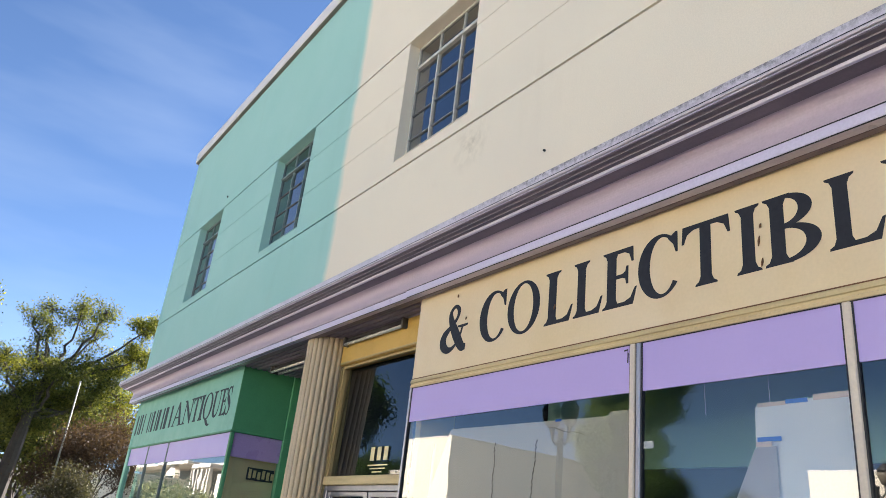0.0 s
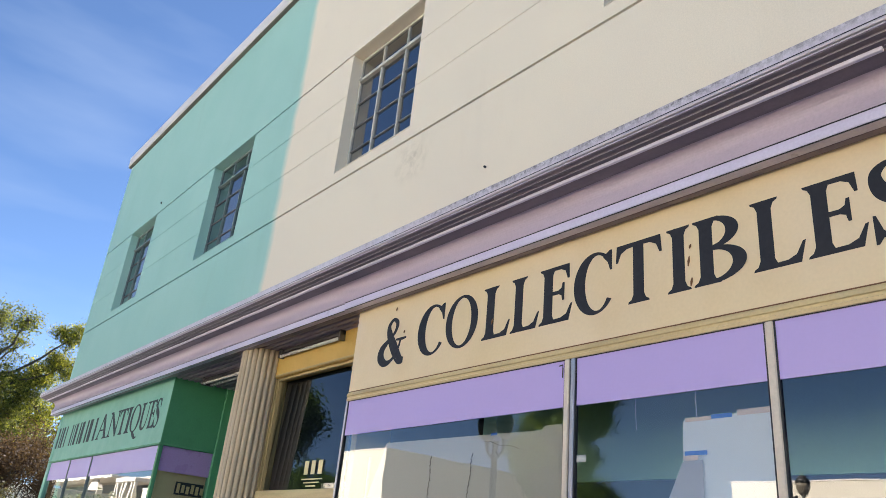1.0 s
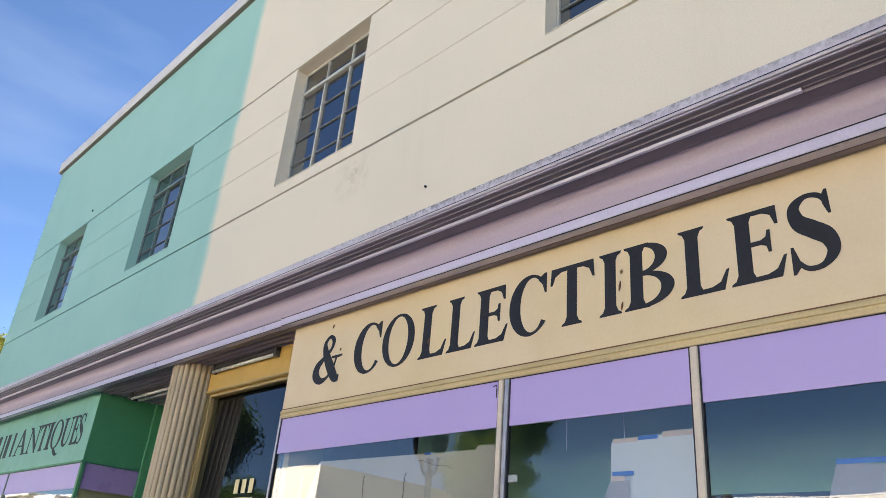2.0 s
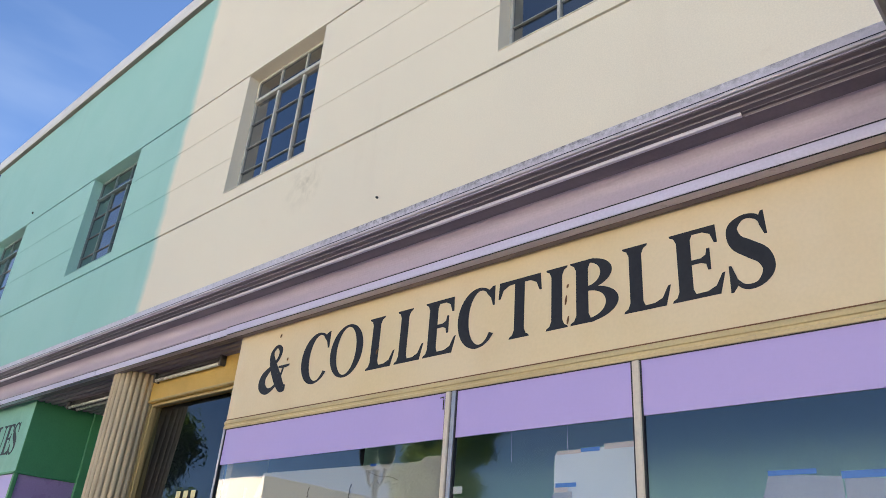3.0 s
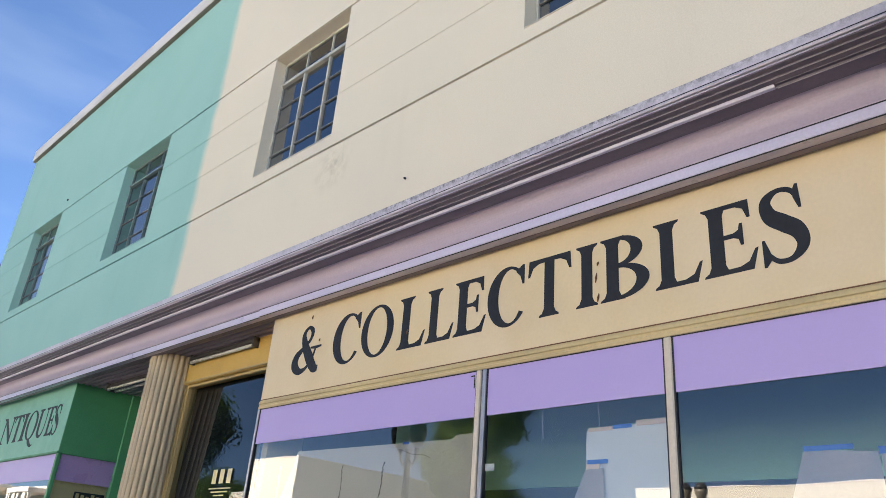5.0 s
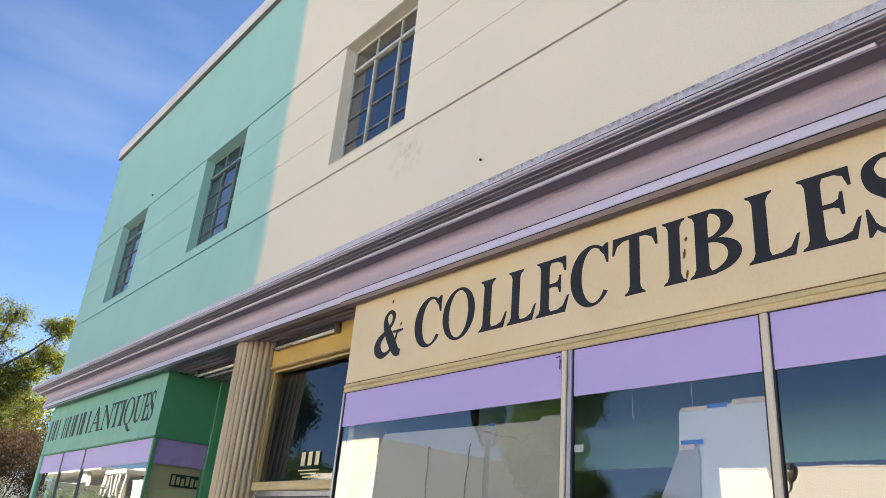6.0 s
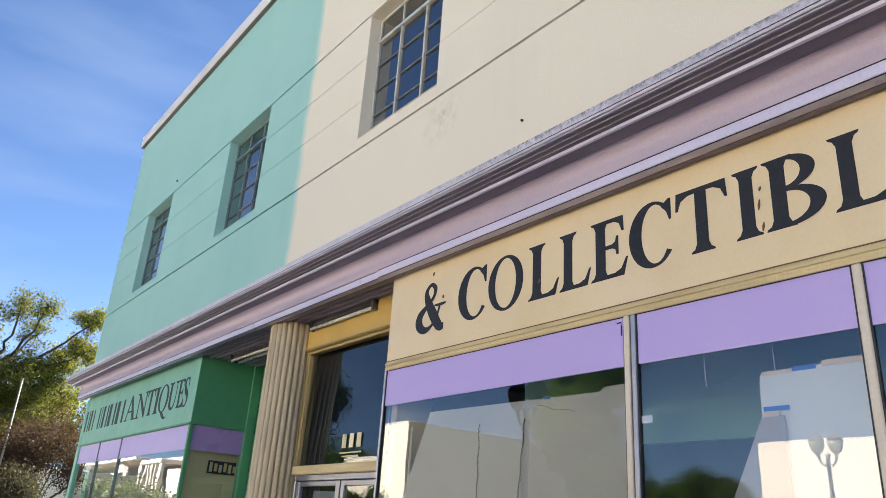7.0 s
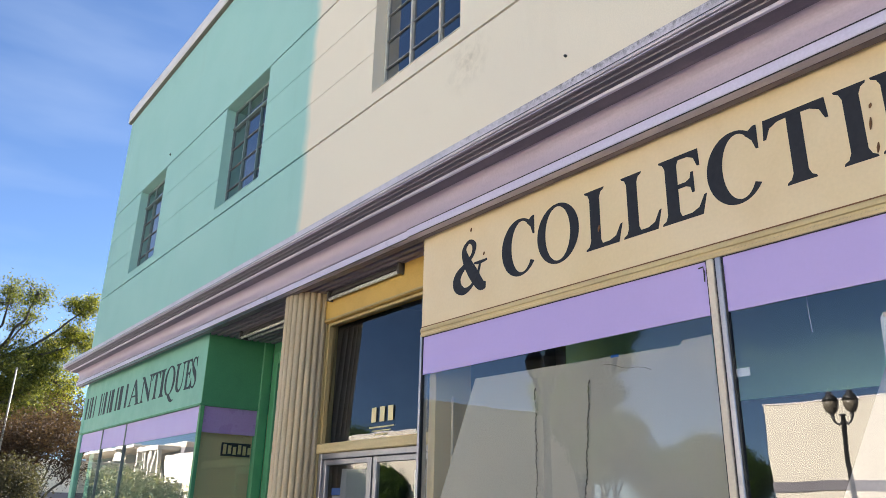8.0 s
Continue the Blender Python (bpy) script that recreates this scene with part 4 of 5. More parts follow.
part("transom_bar", boxes((DX - 0.06, DX + 0.08, 5.785, 7.88, 2.092, 2.185), bevel=0.01), M["trim_yellow"], entrance)
part("glazing_bead", boxes((DX - 0.03, DX + 0.02, 5.785, 7.868, 3.395, 3.424), (DX - 0.03, DX + 0.02, 7.835, 7.868, 2.185, 3.395), bevel=0.003), M["casing_ochre"], entrance)
light = pane(entrance, "x", DX + 0.01, 5.785, 7.84, 2.185, 3.40, M["glass_door"])
for v in light.data.vertices:
    if v.co.z + 0.15 > 3:
        v.co.x += 0.045
part("door_frame", boxes((DX - 0.03, DX + 0.05, 7.81, 7.868, 0.15, 2.09), (DX - 0.03, DX + 0.05, 5.79, 7.81, 2.035, 2.09), bevel=0.004), M["bright_metal"], entrance)
for a, b in ((6.93, 7.80), (6.03, 6.90)):
    leaf = part("door_leaf", boxes((DX - 0.01, DX + 0.035, a, a + 0.07, 0.17, 2.03), (DX - 0.01, DX + 0.035, b - 0.055, b, 0.17, 2.03), (DX - 0.01, DX + 0.035, a + 0.07, b - 0.055, 1.98, 2.03),
                                    (DX - 0.01, DX + 0.035, a + 0.07, b - 0.055, 0.17, 0.42), bevel=0.004), M["bright_metal"], entrance, "aluminium framed glass door leaf")
    pane(leaf, "x", DX + 0.012, a + 0.065, b - 0.05, 0.42, 1.98, M["glass_door"])
part("post", boxes((DX - 0.03, DX + 0.05, 5.79, 6.02, 0.15, 2.03), bevel=0.004), M["trim_yellow"], entrance)
# worn gold numerals on the transom, as plain bars over three strokes
for k in range(3):
    y = 7.01 - k * 0.136
    part("numeral_bar", boxes((DX + 0.005, DX + 0.008, y - 0.100, y - 0.020, 2.335, 2.47), bevel=0.001), M["gold"], entrance, "gold bar standing for a numeral")
for k, w in enumerate((0.40, 0.30, 0.19)):
    part("gold_stroke", boxes((DX + 0.005, DX + 0.008, 6.82 - w / 2, 6.82 + w / 2, 2.283 - 0.033 * k, 2.295 - 0.033 * k)), M["gold"], entrance)
sheet("paper_sheet", [(7.69, 1.70), (7.55, 1.70), (7.53, 1.945), (7.05, 1.93), (7.03, 0.8), (7.72, 0.8)], DX + 0.05, M["paper_grey"], "tan paper sheet taped inside the door glass", ((7.54, 7.70, 1.705, 1.77, M["tape"]),))
notice = solid("notice_strip", boxes((DX + 0.02, DX + 0.022, 6.15, 6.30, 0.9, 1.90)), M["paper_white"], "narrow white notice with dark unreadable bars on the door", "notice", origin=(DX + 0.02, 6.2, 0.9))
for k in range(12):
    part("bar", boxes((DX + 0.018, DX + 0.0195, 6.17 + 0.01 * (k % 3), 6.285 - 0.013 * (k % 2), 0.95 + k * 0.076, 0.985 + k * 0.076)), M["ink"], notice)
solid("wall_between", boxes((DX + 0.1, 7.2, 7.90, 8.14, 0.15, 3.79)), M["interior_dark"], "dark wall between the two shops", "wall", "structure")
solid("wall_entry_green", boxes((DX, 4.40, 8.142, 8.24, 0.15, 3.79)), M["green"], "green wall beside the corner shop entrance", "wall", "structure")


def fluorescent(y0, y1, x):
    f = thing("fluorescent_light", (x, (y0 + y1) / 2, 3.74), "unlit twin fluorescent batten fixed under the slatted soffit", "light", "lights under the soffit")
    bm = bmesh.new()
    extrude_profile(bm, [(x - 0.045, 3.690), (x - 0.035, 3.737), (x + 0.035, 3.737), (x + 0.045, 3.690)], y0, y1)
    part("housing", bm, M["lamp_body"], f)
    for dx in (-0.052, 0.052):
        bm = bmesh.new()
        tube(bm, [(x + dx, y0 + 0.03, 3.652), (x + dx, y1 - 0.03, 3.652)], [0.019, 0.019], 12)
        part("tube", bm, M["lamp_tube"], f, smooth=True)
    part("reflector", boxes((x - 0.03, x + 0.03, y0 + 0.03, y1 - 0.03, 3.660, 3.6895), bevel=0.004), M["lamp_body"], f, "dark lamp reflector")
    for y in (y0, y1 - 0.03):
        part("end_cap", boxes((x - 0.078, x + 0.078, y, y + 0.03, 3.630, 3.737), bevel=0.004), M["lamp_body"], f)


fluorescent(6.44, 7.76, 3.68)
fluorescent(8.86, 10.18, 3.77)

# ---------------------------------------------------------------- green shop
SX, SY, SE = 3.47, 10.63, 16.74
green_sign = thing("green_sign", (SX, 13.8, 2.9), "mint green sign board with dark serif lettering over the corner shop", "sign")
part("board", boxes((SX, SX + 0.1, SY + 0.004, SE, 2.83, 3.79), bevel=0.004), M["green_sign"], green_sign)
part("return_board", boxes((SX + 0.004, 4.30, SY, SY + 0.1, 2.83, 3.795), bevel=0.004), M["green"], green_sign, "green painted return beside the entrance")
for ch, a, b in (("A", 13.92, 13.30), ("N", 13.31, 12.78), ("T", 12.80, 12.41), ("I", 12.42, 12.19), ("Q", 12.20, 11.76), ("U", 11.77, 11.36), ("E", 11.37, 11.11), ("S", 11.13, 10.92)):
    letter(green_sign, ch, SX - 0.0005, a, b, 3.075, 0.41, M["green_ink"])
for a, b in ((16.62, 16.34), (16.28, 15.98), (15.66, 15.46), (15.38, 15.04), (14.98, 14.56), (14.48, 14.02)):
    w = (a - b) * 0.36
    part("lettering_bar", boxes((SX - 0.002, SX, a - w, a, 3.075, 3.47), (SX - 0.002, SX, b, b + w * 0.6, 3.075, 3.47)), M["green_ink"], green_sign, "plain dark bar standing for a painted letter")
part("rail", boxes((SX - 0.02, SX + 0.06, SY - 0.02, SE, 2.805, 2.832), (SX + 0.06, 4.30, SY - 0.02, SY + 0.04, 2.805, 2.832), bevel=0.004), M["green"], green_sign)
gw = thing("window_green", (SX, 13.8, 0.15), "wide shop window with a lilac band and thin dark mullions", "window", kind="structure")
for a, b in ((SY + 0.05, 13.81), (13.84, 15.17), (15.20, SE - 0.12)):
    p = pane(gw, "x", SX + 0.03, a, b, 0.55, 2.805, M["glass"])
    part("lilac_band", boxes((SX + 0.02, SX + 0.027, a, b, 2.475, 2.804)), M["purple"], p, "opaque lilac band on the glass")
for y in (13.825, 15.185):
    part("mullion", boxes((SX + 0.005, SX + 0.05, y - 0.013, y + 0.013, 0.55, 2.804)), M["steel_green"], gw)
p = pane(gw, "y", SY + 0.03, SX + 0.06, 4.26, 0.55, 2.805, M["glass"])
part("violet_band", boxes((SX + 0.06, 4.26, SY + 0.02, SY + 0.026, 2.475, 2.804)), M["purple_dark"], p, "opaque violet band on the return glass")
part("corner_post", boxes((SX, SX + 0.055, SY - 0.005, SY + 0.05, 0.55, 2.804), bevel=0.006), M["green"], gw)
part("end_post", boxes((SX - 0.01, SX + 0.08, SE - 0.12, SE + 0.06, 0.15, 3.72), bevel=0.01), M["green_sign"], gw)
part("return_post", boxes((4.26, 4.40, SY - 0.03, SY + 0.09, 0.15, 3.79), bevel=0.008), M["green"], gw)
solid("wall_green_sill", boxes((SX, SX + 0.2, SY, SE - 0.12, 0.15, 0.55), (SX + 0.2, 4.26, SY, SY + 0.2, 0.15, 0.55)), M["green"], "low green stall riser of the corner shop", "wall", "structure")
board = thing("window_sign", (4.06, SY + 0.06, 2.20), "small gilt sign board with unreadable lettering behind the glass", "sign")
part("backing", boxes((3.84, 4.24, SY + 0.06, SY + 0.08, 2.20, 2.37), bevel=0.003), M["interior_dark"], board)
for k in range(6):
    part("gilt_bar", boxes((3.86 + k * 0.068, 3.902 + k * 0.068, SY + 0.052, SY + 0.0595, 2.222 + 0.01 * (k % 2), 2.35 - 0.014 * (k % 3))), M["gold"], board)
inside = solid("wall_green_shop", boxes((6.0, 6.1, 8.25, 16.4, 0.16, 3.79)), M["interior_dark"], "dark wall inside the corner shop", "wall", "structure")
# added panel; its yellow stands in for the bright tan in the return glass
solid("return_tint_panel", boxes((3.56, 5.0, 10.75, 10.78, 0.16, 2.79), bevel=0.004), M["panel_yellow"], "added yellow panel that brightens the corner shop return glass", "panel")
# green doors of the corner shop
gd = thing("door_2", (4.5, 9.8, 0.15), "green framed glass entrance door with a transom light", "door", kind="structure")
part("casing", boxes((4.40, 4.55, 10.45, SY - 0.03, 0.15, 3.60), (4.40, 4.55, 8.25, 8.42, 0.15, 3.60), (4.40, 4.55, 8.42, 10.45, 3.45, 3.60), (4.40, 4.55, 8.25, SY - 0.03, 3.60, 3.795), bevel=0.006), M["green"], gd)
part("transom_bar", boxes((4.42, 4.53, 8.42, 10.45, 2.13, 2.24), bevel=0.008), M["green"], gd)
pane(gd, "x", 4.48, 8.42, 10.45, 2.24, 3.45, M["glass_door"])
part("door_leaf", boxes((4.45, 4.50, 10.33, 10.44, 0.17, 2.12), (4.45, 4.50, 9.72, 9.80, 0.17, 2.12), (4.45, 4.50, 9.80, 10.33, 2.02, 2.12), (4.45, 4.50, 9.80, 10.33, 0.17, 0.45), bevel=0.004), M["green"], gd)
pane(gd, "x", 4.475, 8.42, 10.33, 0.45, 2.02, M["glass_door"])


# ---------------------------------------------------------------- trees and shrubs
def tree(name, at, height, spread, clear, seed, leaf, label, leaves=9000, leaf_size=0.11, lean=(0, 0), trunk=0.16, category="tree", droop=0.0, levels=5, clump=0.34, keep=1.0):
    """A tapered trunk with limbs that fork, and many small leaves in clumps about the twig ends."""
    rnd = random.Random(seed)
    wood = bmesh.new()
    tips = []

    def grow(p, way, length, r, level):
        pts, rad = [p], [r]
        n = 4
        for i in range(n):
            jitter = Vector((rnd.uniform(-1, 1), rnd.uniform(-1, 1), rnd.uniform(-0.6, 0.8))) * (0.22 if level else 0.08)
            way = (way + jitter).normalized()
            pts.append(pts[-1] + way * length / n)
            rad.append(r * (1 - 0.35 * (i + 1) / n))
        tube(wood, pts, rad, 7 if level < 2 else 4, cap=False)
        if level >= levels - 2:
            tips.extend(pts[2:])
        if level == levels:
            return
        forks = 4 if level == 0 else rnd.choice((2, 3))
        for k in range(forks):
            turn = k * math.tau / forks + rnd.uniform(-0.5, 0.5)
            out = Vector((math.cos(turn), math.sin(turn), 0))
            open_ = rnd.uniform(0.45, 0.95) if level < 2 else rnd.uniform(0.5, 1.1)
            nw = (way + out * open_ * spread / height * 2.2 + Vector((0, 0, 0.12 - droop))).normalized()
            grow(pts[-1], nw, length * rnd.uniform(0.62, 0.85), rad[-1] * rnd.uniform(0.55, 0.75), level + 1)

    first = clear
    grow(Vector(at), Vector((lean[0], lean[1], 1)).normalized(), first, trunk, 0)
    t = thing(name, at, label, category)
    # fit the crown to its height and spread
    top = max(p.z for p in tips) - at[2] - first
    wide = max(max(abs(p.x - at[0]), abs(p.y - at[1])) for p in tips)
    kz, kw = (height - first) / top, spread / wide

    def fitted(p):
        f = min(1.0, max(0.0, (p.z - at[2]) / first))
        return Vector((at[0] + (p.x - at[0]) * (1 + (kw - 1) * f), at[1] + (p.y - at[1]) * (1 + (kw - 1) * f),
                       p.z if p.z < at[2] + first else at[2] + first + (p.z - at[2] - first) * kz))
    for v in wood.verts:
        v.co = fitted(v.co)
    part("trunk", wood, M["bark"], t)
    rng = np.random.default_rng(seed)
    centres = np.array([fitted(p)[:] for p in tips])
    if keep < 1:
        lobes = np.array([noise.noise(Vector(p) * 0.85) for p in centres])
        centres = centres[lobes > np.quantile(lobes, 1 - keep)]
    pick = centres[rng.integers(0, len(centres), leaves)]
    pos = pick + rng.normal(0, clump, (leaves, 3)) * np.array((1, 1, 0.7))
    a = rng.normal(0, 1, (leaves, 3))
    a /= np.linalg.norm(a, axis=1, keepdims=True)
    b = np.cross(a, rng.normal(0, 1, (leaves, 3)))
    b /= np.linalg.norm(b, axis=1, keepdims=True) + 1e-9
    size = leaf_size * rng.uniform(0.6, 1.4, (leaves, 1))
    verts = np.stack([pos - a * size, pos + b * size * 0.45, pos + a * size, pos - b * size * 0.45], axis=1).reshape(-1, 3) - np.array(at)
    me = bpy.data.meshes.new("crown")
    me.from_pydata(verts.tolist(), [], np.arange(leaves * 4).reshape(-1, 4).tolist())
    me.materials.append(leaf)
    crown = new("crown", me)
    crown.parent = t
    tagged(crown, kind="stuff")
    return t


def lobed_tree(at, bole, lobes, seed, label):
    """An old street tree: a leaning bole, a crooked limb to each lobe of the crown, twigs and sprays of narrow leaves; the airy lobes show their wood."""
    rnd = random.Random(seed)
    rng = np.random.default_rng(seed)
    t = thing("tree", at, label, "tree")
    wood = bmesh.new()
    tube(wood, [at] + bole, [0.33, 0.27, 0.22, 0.16, 0.10], 10, cap=False)
    sprays = {False: [], True: []}
    for x, y, z, r, thick in lobes:
        end = Vector((x, y, z))
        root = Vector(min(bole[1:], key=lambda p: (Vector(p) - end).length + (3 if p[2] > z - 0.3 else 0)))
        pts = [root]
        for k in range(1, 8):
            sag = 0.22 * math.sin(math.pi * k / 8)
            pts.append(root.lerp(end, k / 8) + Vector((rnd.uniform(-0.10, 0.10), rnd.uniform(-0.10, 0.10), rnd.uniform(-0.09, 0.09) - sag)))
        pts.append(end)
        tube(wood, pts, [0.075 - 0.0065 * k for k in range(9)], 6, cap=False)
        for k in range(int(9 * thick) + 6):
            way = Vector((rnd.gauss(0, 1), rnd.gauss(0, 1), rnd.gauss(0.25, 0.8))).normalized()
            reach = r * rnd.uniform(0.55, 1.25)
            bend = end + way * reach * 0.5 + Vector((rnd.uniform(-0.06, 0.06), rnd.uniform(-0.06, 0.06), rnd.uniform(-0.05, 0.08)))
            tip = end + way * reach
            tube(wood, [end, bend, tip], [0.022, 0.014, 0.006], 4, cap=False)
            for spot in (tip, bend.lerp(tip, 0.5)):
                # outer lobes are picked by x to be coloured as sunlit
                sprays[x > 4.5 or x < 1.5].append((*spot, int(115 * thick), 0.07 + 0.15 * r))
    part("trunk", wood, M["bark"], t)
    for sunny, spots in sprays.items():
        pos = np.concatenate([rng.normal((px, py, pz), (w, w, w * 0.75), (n, 3)) for px, py, pz, n, w in spots])
        n = len(pos)
        a = rng.normal(0, 1, (n, 3)) + (0, 0, -0.4)
        a /= np.linalg.norm(a, axis=1, keepdims=True)
        b = np.cross(a, rng.normal(0, 1, (n, 3)))
        b /= np.linalg.norm(b, axis=1, keepdims=True) + 1e-9
        size = 0.040 * rng.uniform(0.6, 1.5, (n, 1))
        verts = np.stack([pos - a * size, pos + b * size * 0.34, pos + a * size, pos - b * size * 0.34], axis=1).reshape(-1, 3) - np.array(at)
        me = bpy.data.meshes.new("crown")
        me.from_pydata(verts.tolist(), [], np.arange(n * 4).reshape(-1, 4).tolist())
        # sunlight put into the colour: yellower leaves here, mid green on the rest
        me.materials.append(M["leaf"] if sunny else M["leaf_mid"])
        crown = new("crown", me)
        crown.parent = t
        tagged(crown, "yellow-green foliage coloured as if sunlit" if sunny else "", kind="stuff")
    return t


# beyond the corner of the building
lobed_tree((1.9, 27.0, 0.0), [(2.2, 27.0, 1.6), (2.3, 27.0, 2.8), (2.4, 27.0, 4.2), (2.6, 27.0, 5.4)], [
    (1.7, 26.5, 7.0, 0.4, 0.5), (2.2, 27.2, 7.6, 0.4, 0.45), (2.3, 26.8, 6.7, 0.4, 0.5), (3.1, 27.4, 7.5, 0.6, 0.8), (3.7, 26.0, 7.6, 0.45, 0.6), (3.8, 27.9, 7.0, 0.45, 0.6),
    (5.1, 26.5, 7.4, 0.45, 1.0), (5.1, 27.0, 6.5, 0.55, 1.2), (4.7, 27.9, 6.2, 0.5, 1.1), (2.3, 27.4, 5.6, 0.78, 1.4), (3.0, 26.3, 5.6, 0.68, 1.4), (4.2, 27.4, 5.7, 0.68, 1.4),
    (4.9, 28.0, 5.3, 0.7, 1.2), (1.9, 27.2, 4.5, 0.78, 1.9), (3.0, 27.7, 4.6, 0.8, 1.9), (3.9, 27.5, 4.8, 0.78, 1.4), (1.3, 26.1, 5.4, 0.55, 1.0), (2.7, 27.7, 3.9, 0.6, 1.6)],
    17, "broad old street tree with dark limbs and thin yellow-green leaves")
tree("tree", (0.1, 31.5, 0.0), 9.0, 1.15, 2.6, 23, M["leaf"], "open-crowned street tree with thin yellow-green leaves", 9000, 0.06, (0, 0), 0.2, clump=0.22)
tree("tree", (4.0, 40.0, 0.0), 6.6, 2.8, 1.0, 29, M["leaf_mid"], "low dark green tree behind the yard", 18000, 0.10, (0, 0), 0.2, clump=0.6)
tree("tree", (5.5, 37.0, 0.0), 6.6, 3.0, 1.0, 37, M["leaf_mid"], "low dark green tree behind the yard", 18000, 0.10, (0, 0), 0.2, clump=0.6)
tree("tree", (4.1, 23.0, 0.0), 4.2, 1.75, 0.6, 31, M["leaf_plum"], "small plum-leaved tree beside the shop corner", 42000, 0.028, (0, 0), 0.08, clump=0.2)
tree("shrub", (3.15, 20.0, 0.0), 2.5, 0.8, 0.5, 41, M["leaf_olive"], "dark twiggy shrub with small olive leaves", 6000, 0.03, (0, 0), 0.06, "shrub", clump=0.14)

# pole between the trees
sl = thing("metal_pole", (2.90, 21.8, 0.02), "slim bare grey metal pole standing among trees", "pole")
bm = bmesh.new()
tube(bm, [(2.90, 21.8, 0.0), (2.90, 21.8, 2.5), (2.90, 21.8, 4.66)], [0.027, 0.024, 0.021], 10)
part("pole", bm, M["pole_grey"], sl, smooth=True)
part("finial", boxes((2.87, 2.93, 21.77, 21.83, 4.66, 4.69), bevel=0.008), M["pole_grey"], sl)


def building(name, x0, x1, y0, y1, h, wall, label, band=None, doors=()):
    b = thing(name, ((x0 + x1) / 2, (y0 + y1) / 2, 0), label, "building")
    part("wall", boxes((x0, x1, y0, y1, -0.1, h)), wall, b)
    part("roof_edge", boxes((x0 - 0.02, x1 + 0.02, y0 - 0.02, y1 + 0.02, h, h + 0.06), bevel=0.01), M["coping"], b)
    if band:
        part("band", boxes((x0 - 0.03, x1 + 0.03, y0 - 0.03, y1 + 0.03, band[0], band[1])), M["bldg_band"], b)
    for face_x, a, c, z0, z1 in doors:
        w = part("window", boxes((face_x - 0.03, face_x + 0.03, a, c, z0, z1)), M["interior_dark"], b)
        part("frame", boxes((face_x - 0.04, face_x + 0.05, a - 0.06, a, z0 - 0.06, z1 + 0.06), (face_x - 0.04, face_x + 0.05, c, c + 0.06, z0 - 0.06, z1 + 0.06),
                            (face_x - 0.04, face_x + 0.05, a, c, z1, z1 + 0.06)), M["coping"], w)
    return b


building("building", -26, -13.4, 29.4, 36.6, 6.55, M["bldg_cream"], "plain cream stucco building with a flat roof across the road", doors=((-13.4, 35.4, 35.9, 2.6, 5.4),))
building("building", -33, -19.5, -9.8, 15.55, 5.5, M["bldg_cream"], "low cream building with a grey band across the road", (2.5, 2.85), doors=((-19.5, 2, 5, 0.6, 2.2),))
building("building", -27, -13.0, 48, 61.3, 5.2, M["bldg_cream"], "cream building with dark windows farther along the road", doors=((-13.0, 52, 54, 0.6, 3.2), (-13.0, 57, 60, 0.6, 3.2)))
arcade = building("building", -27, -14.4, 61.5, 92, 6.4, M["bldg_tan"], "tan building with a white pillared porch farther along the road", (5.3, 6.0))
part("porch_roof", boxes((-14.4, -12.5, 62.2, 67.2, 5.75, 6.12), bevel=0.05), M["bldg_white"], arcade, "white stucco porch roof")
for k in range(6):
    part("pillar", boxes((-12.9, -12.6, 62.2 + k * 0.98, 62.5 + k * 0.98, 0.15, 5.75), bevel=0.03), M["bldg_white"], arcade)
for k in range(5):
    part("opening", boxes((-14.42, -14.38, 62.45 + k * 0.98, 63.25 + k * 0.98, 0.6, 5.6)), M["interior_dark"], arcade, "dark glazed opening")
bm = bmesh.new()
plate(bm, [(71.6, 5.3), (73.2, 6.6), (74.8, 5.3)], -12.9, -12.6)
part("gable", bm, M["bldg_white"], arcade, "white gable over the side door")
for k in range(4):
    part("pillar", boxes((-12.9, -12.6, 71.7 + k * 4.0, 72.0 + k * 4.0, 0.15, 5.3), bevel=0.03), M["bldg_white"], arcade)
part("eave", boxes((-14.4, -12.3, 68.0, 92.0, 6.2, 6.45), bevel=0.03), M["bldg_white"], arcade, "white eave")
building("building", -8, 16, 52, 64, 4.0, M["bldg_cream"], "low cream building behind the yard", (1.2, 2.2), doors=())

tree("tree", (-22.0, 18.6, 0.0), 4.7, 2.0, 0.6, 51, M["leaf_dark"], "dark green tree between the buildings across the road", 70000, 0.055, clump=0.28)
tree("tree", (-24.0, 22.0, 0.0), 4.6, 2.4, 0.6, 53, M["leaf_dark"], "dark green tree between the buildings across the road", 70000, 0.055, clump=0.28)
tree("tree", (-23.6, 28.4, 0.0), 10.2, 2.6, 1.6, 63, M["leaf_street"], "leafy street tree with a low crown across the road", 110000, 0.09, (0, 0), 0.2, clump=0.32)
tree("tree", (-23.2, 27.4, 0.0), 14.2, 2.7, 3.0, 61, M["leaf_street"], "tall street tree with green sunlit crown across the road", 150000, 0.09, (0, 0), 0.3, clump=0.36, levels=6, keep=0.9)
tree("tree", (-22.6, 25.4, 0.0), 6.3, 2.1, 0.6, 67, M["leaf_dark"], "low dark green tree beneath a taller street tree", 90000, 0.055, (0, 0), 0.16, clump=0.3)
for x, y, h, seed in ((-12.75, 30.6, 3.2, 95), (-12.75, 32.3, 3.4, 96), (-12.75, 34.1, 3.2, 97), (-12.75, 35.8, 3.5, 98)):
    tree("shrub", (x, y, 0.15), h, 0.62, 0.3, seed, M["leaf_dark"], "tall dark green shrub before the cream building", 16000, 0.07, (0, 0), 0.07, "shrub", clump=0.2)
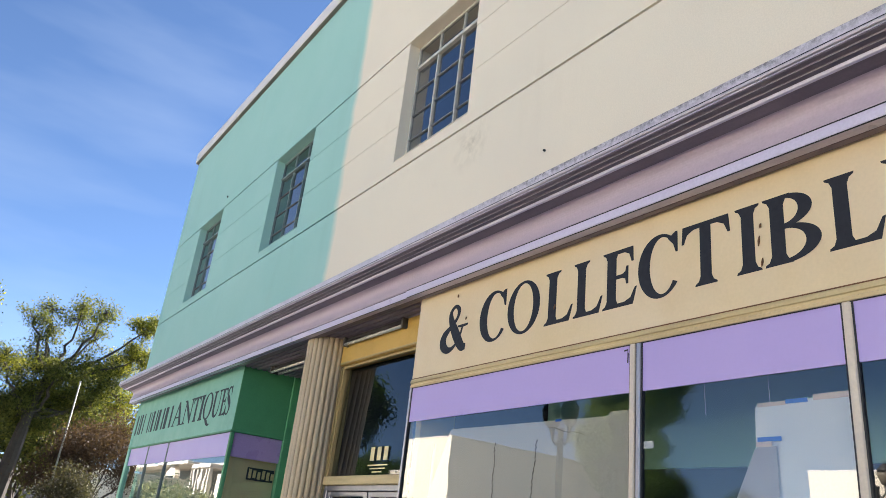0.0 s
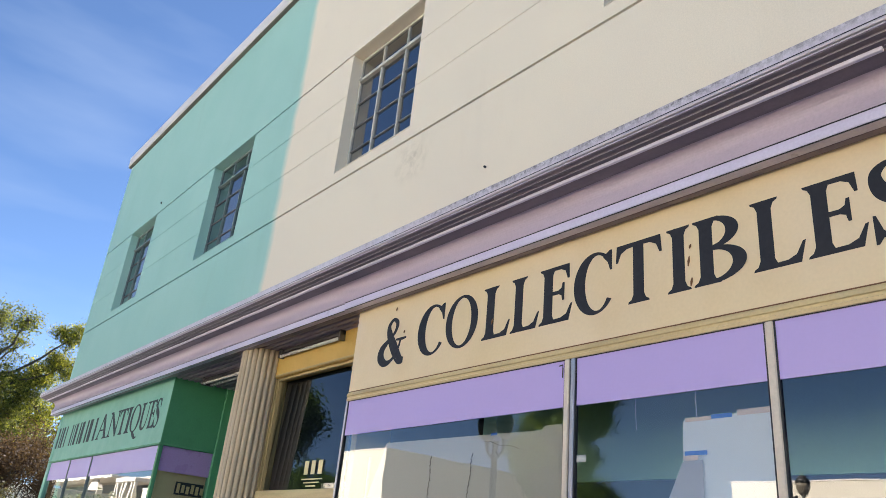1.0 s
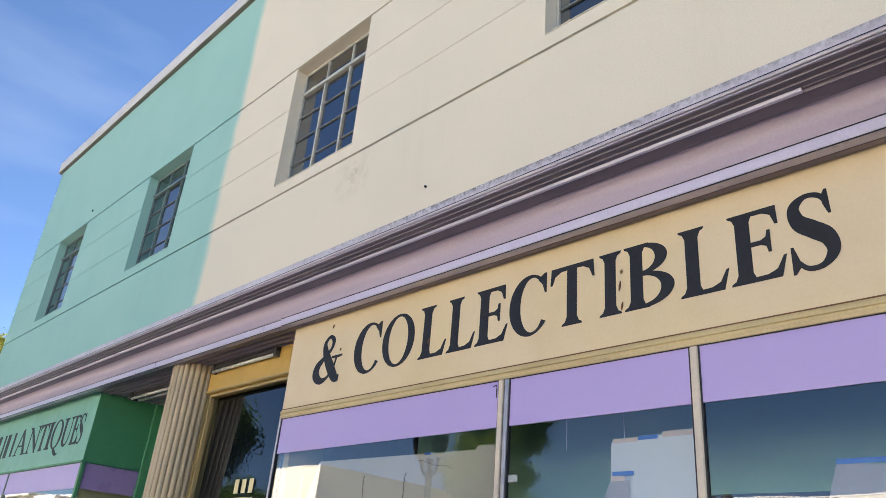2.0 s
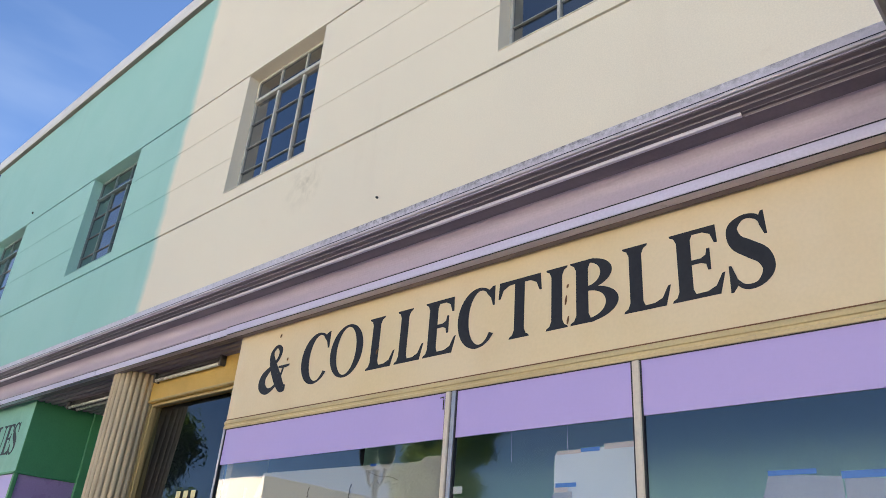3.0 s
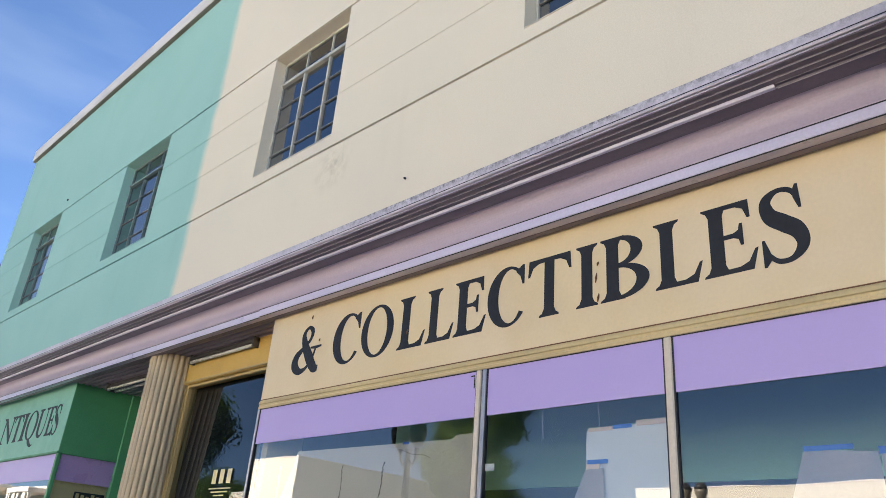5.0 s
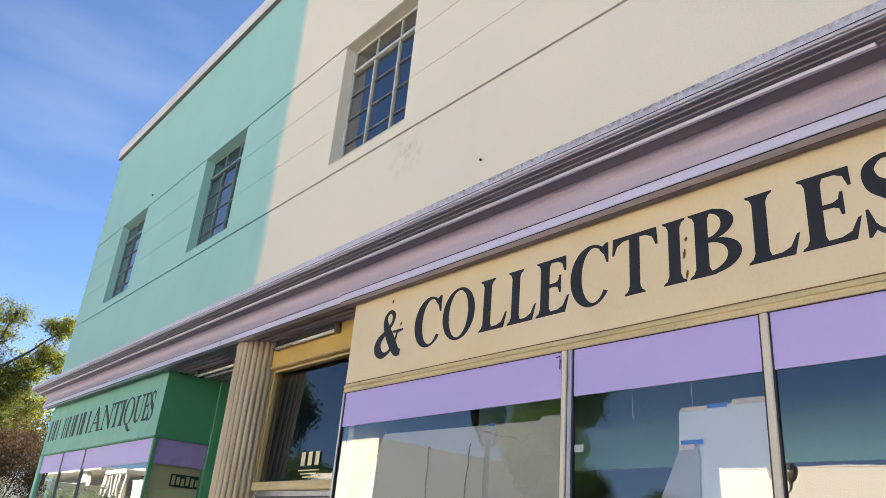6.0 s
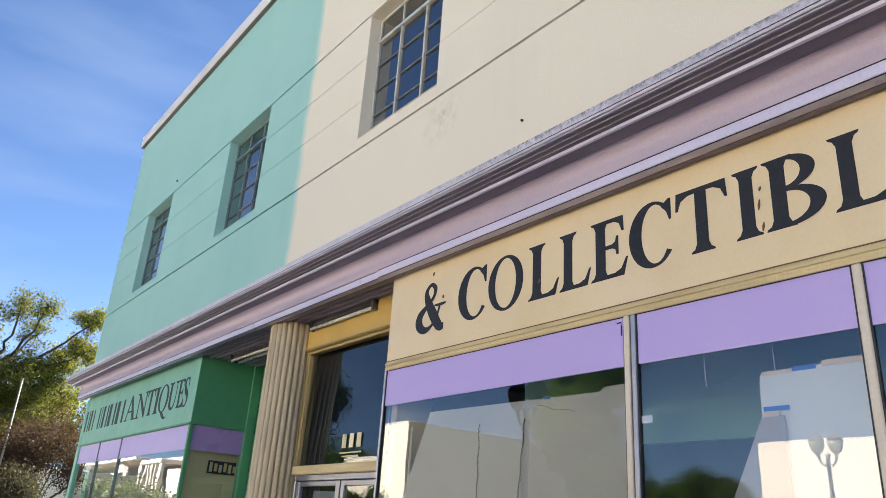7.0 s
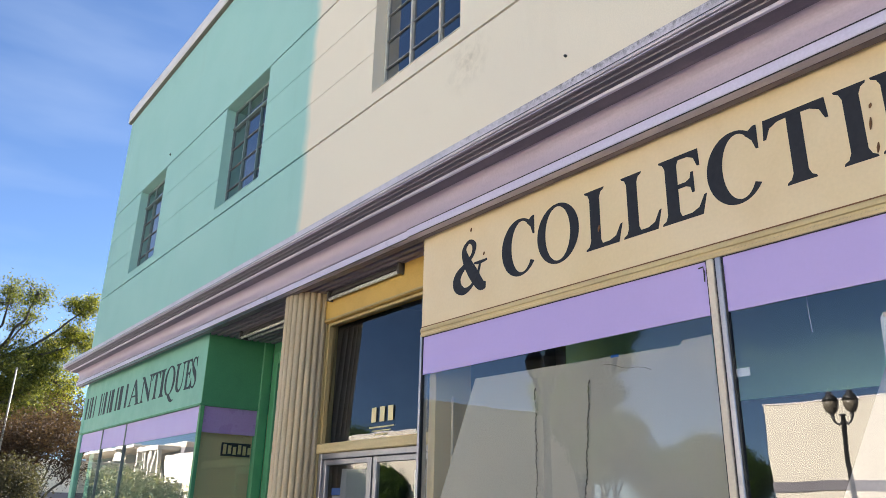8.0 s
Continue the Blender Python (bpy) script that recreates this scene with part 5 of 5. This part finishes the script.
for x, y, h, seed in ((-14.6, 38.6, 7.6, 91), (-15.0, 43.5, 8.0, 93)):
    tree("tree", (x, y, 0.0), h, 3.0, 0.7, seed, M["leaf_dark"], "dark green street tree beside the cream building", 45000, 0.09, (0, 0), 0.2, clump=0.35)
tree("tree", (-2.9, 21.9, 0.0), 7.2, 1.9, 2.2, 83, M["leaf_dark"], "dense street tree beside the yard entrance", 110000, 0.055, (0, 0), 0.18, clump=0.24)
for x, y, h, seed in ((-2.7, 33.0, 2.9, 71), (-2.8, 37.5, 3.1, 73)):
    tree("shrub", (x, y, 0.0), h, 1.9, 0.4, seed, M["leaf_pale"], "sunlit pale grey-green shrub beside the kerb", 7000, 0.07, (0, 0), 0.06, "shrub", clump=0.25)


def post_lamp(x, y, base, height):
    p = thing("post_lamp", (x, y, base), "dark iron post lamp with two acorn globes", "street lamp", "post lamps along the road")
    bm = bmesh.new()
    lathe(bm, x, y, [(0.17, base), (0.17, base + 0.25), (0.10, base + 0.4), (0.08, base + 0.9), (0.06, base + height * 0.5), (0.05, base + height - 0.75), (0.09, base + height - 0.7)], 14)
    part("post", bm, M["iron"], p, smooth=True)
    for s in (-1, 1):
        bm = bmesh.new()
        tube(bm, [(x, y, base + height - 0.85), (x, y + s * 0.11, base + height - 0.97), (x, y + s * 0.20, base + height - 0.87), (x, y + s * 0.23, base + height - 0.68)], [0.03, 0.028, 0.028, 0.05], 8)
        part("arm", bm, M["iron"], p, smooth=True)
        z = base + height - 0.68
        bm = bmesh.new()
        lathe(bm, x, y + s * 0.23, [(0.06, z), (0.12, z + 0.05), (0.17, z + 0.20), (0.175, z + 0.30)], 16)
        g = part("globe", bm, M["globe"], p, smooth=True)
        bm = bmesh.new()
        lathe(bm, x, y + s * 0.23, [(0.19, z + 0.30), (0.15, z + 0.39), (0.07, z + 0.49), (0.03, z + 0.55), (0.035, z + 0.58), (0.008, z + 0.66)], 16)
        part("cap", bm, M["iron"], g, smooth=True)
    return p


post_lamp(-12.9, 9.9, 0.15, 4.72)
post_lamp(-2.15, 9.83, 0.15, 4.28)

# slats of the soffit
k = 0
x = 3.395
while x < 4.5:
    bm = bmesh.new()
    y_end = 16.4 if x < SX - 0.09 else SY - 0.002
    extrude_profile(bm, [(x, 3.802), (x, 3.750), (x + 0.008, 3.738), (x + 0.050, 3.738), (x + 0.058, 3.750), (x + 0.058, 3.802)], 5.786, y_end)
    part("slat", bm, M["soffit"], soffit)
    x += 0.086
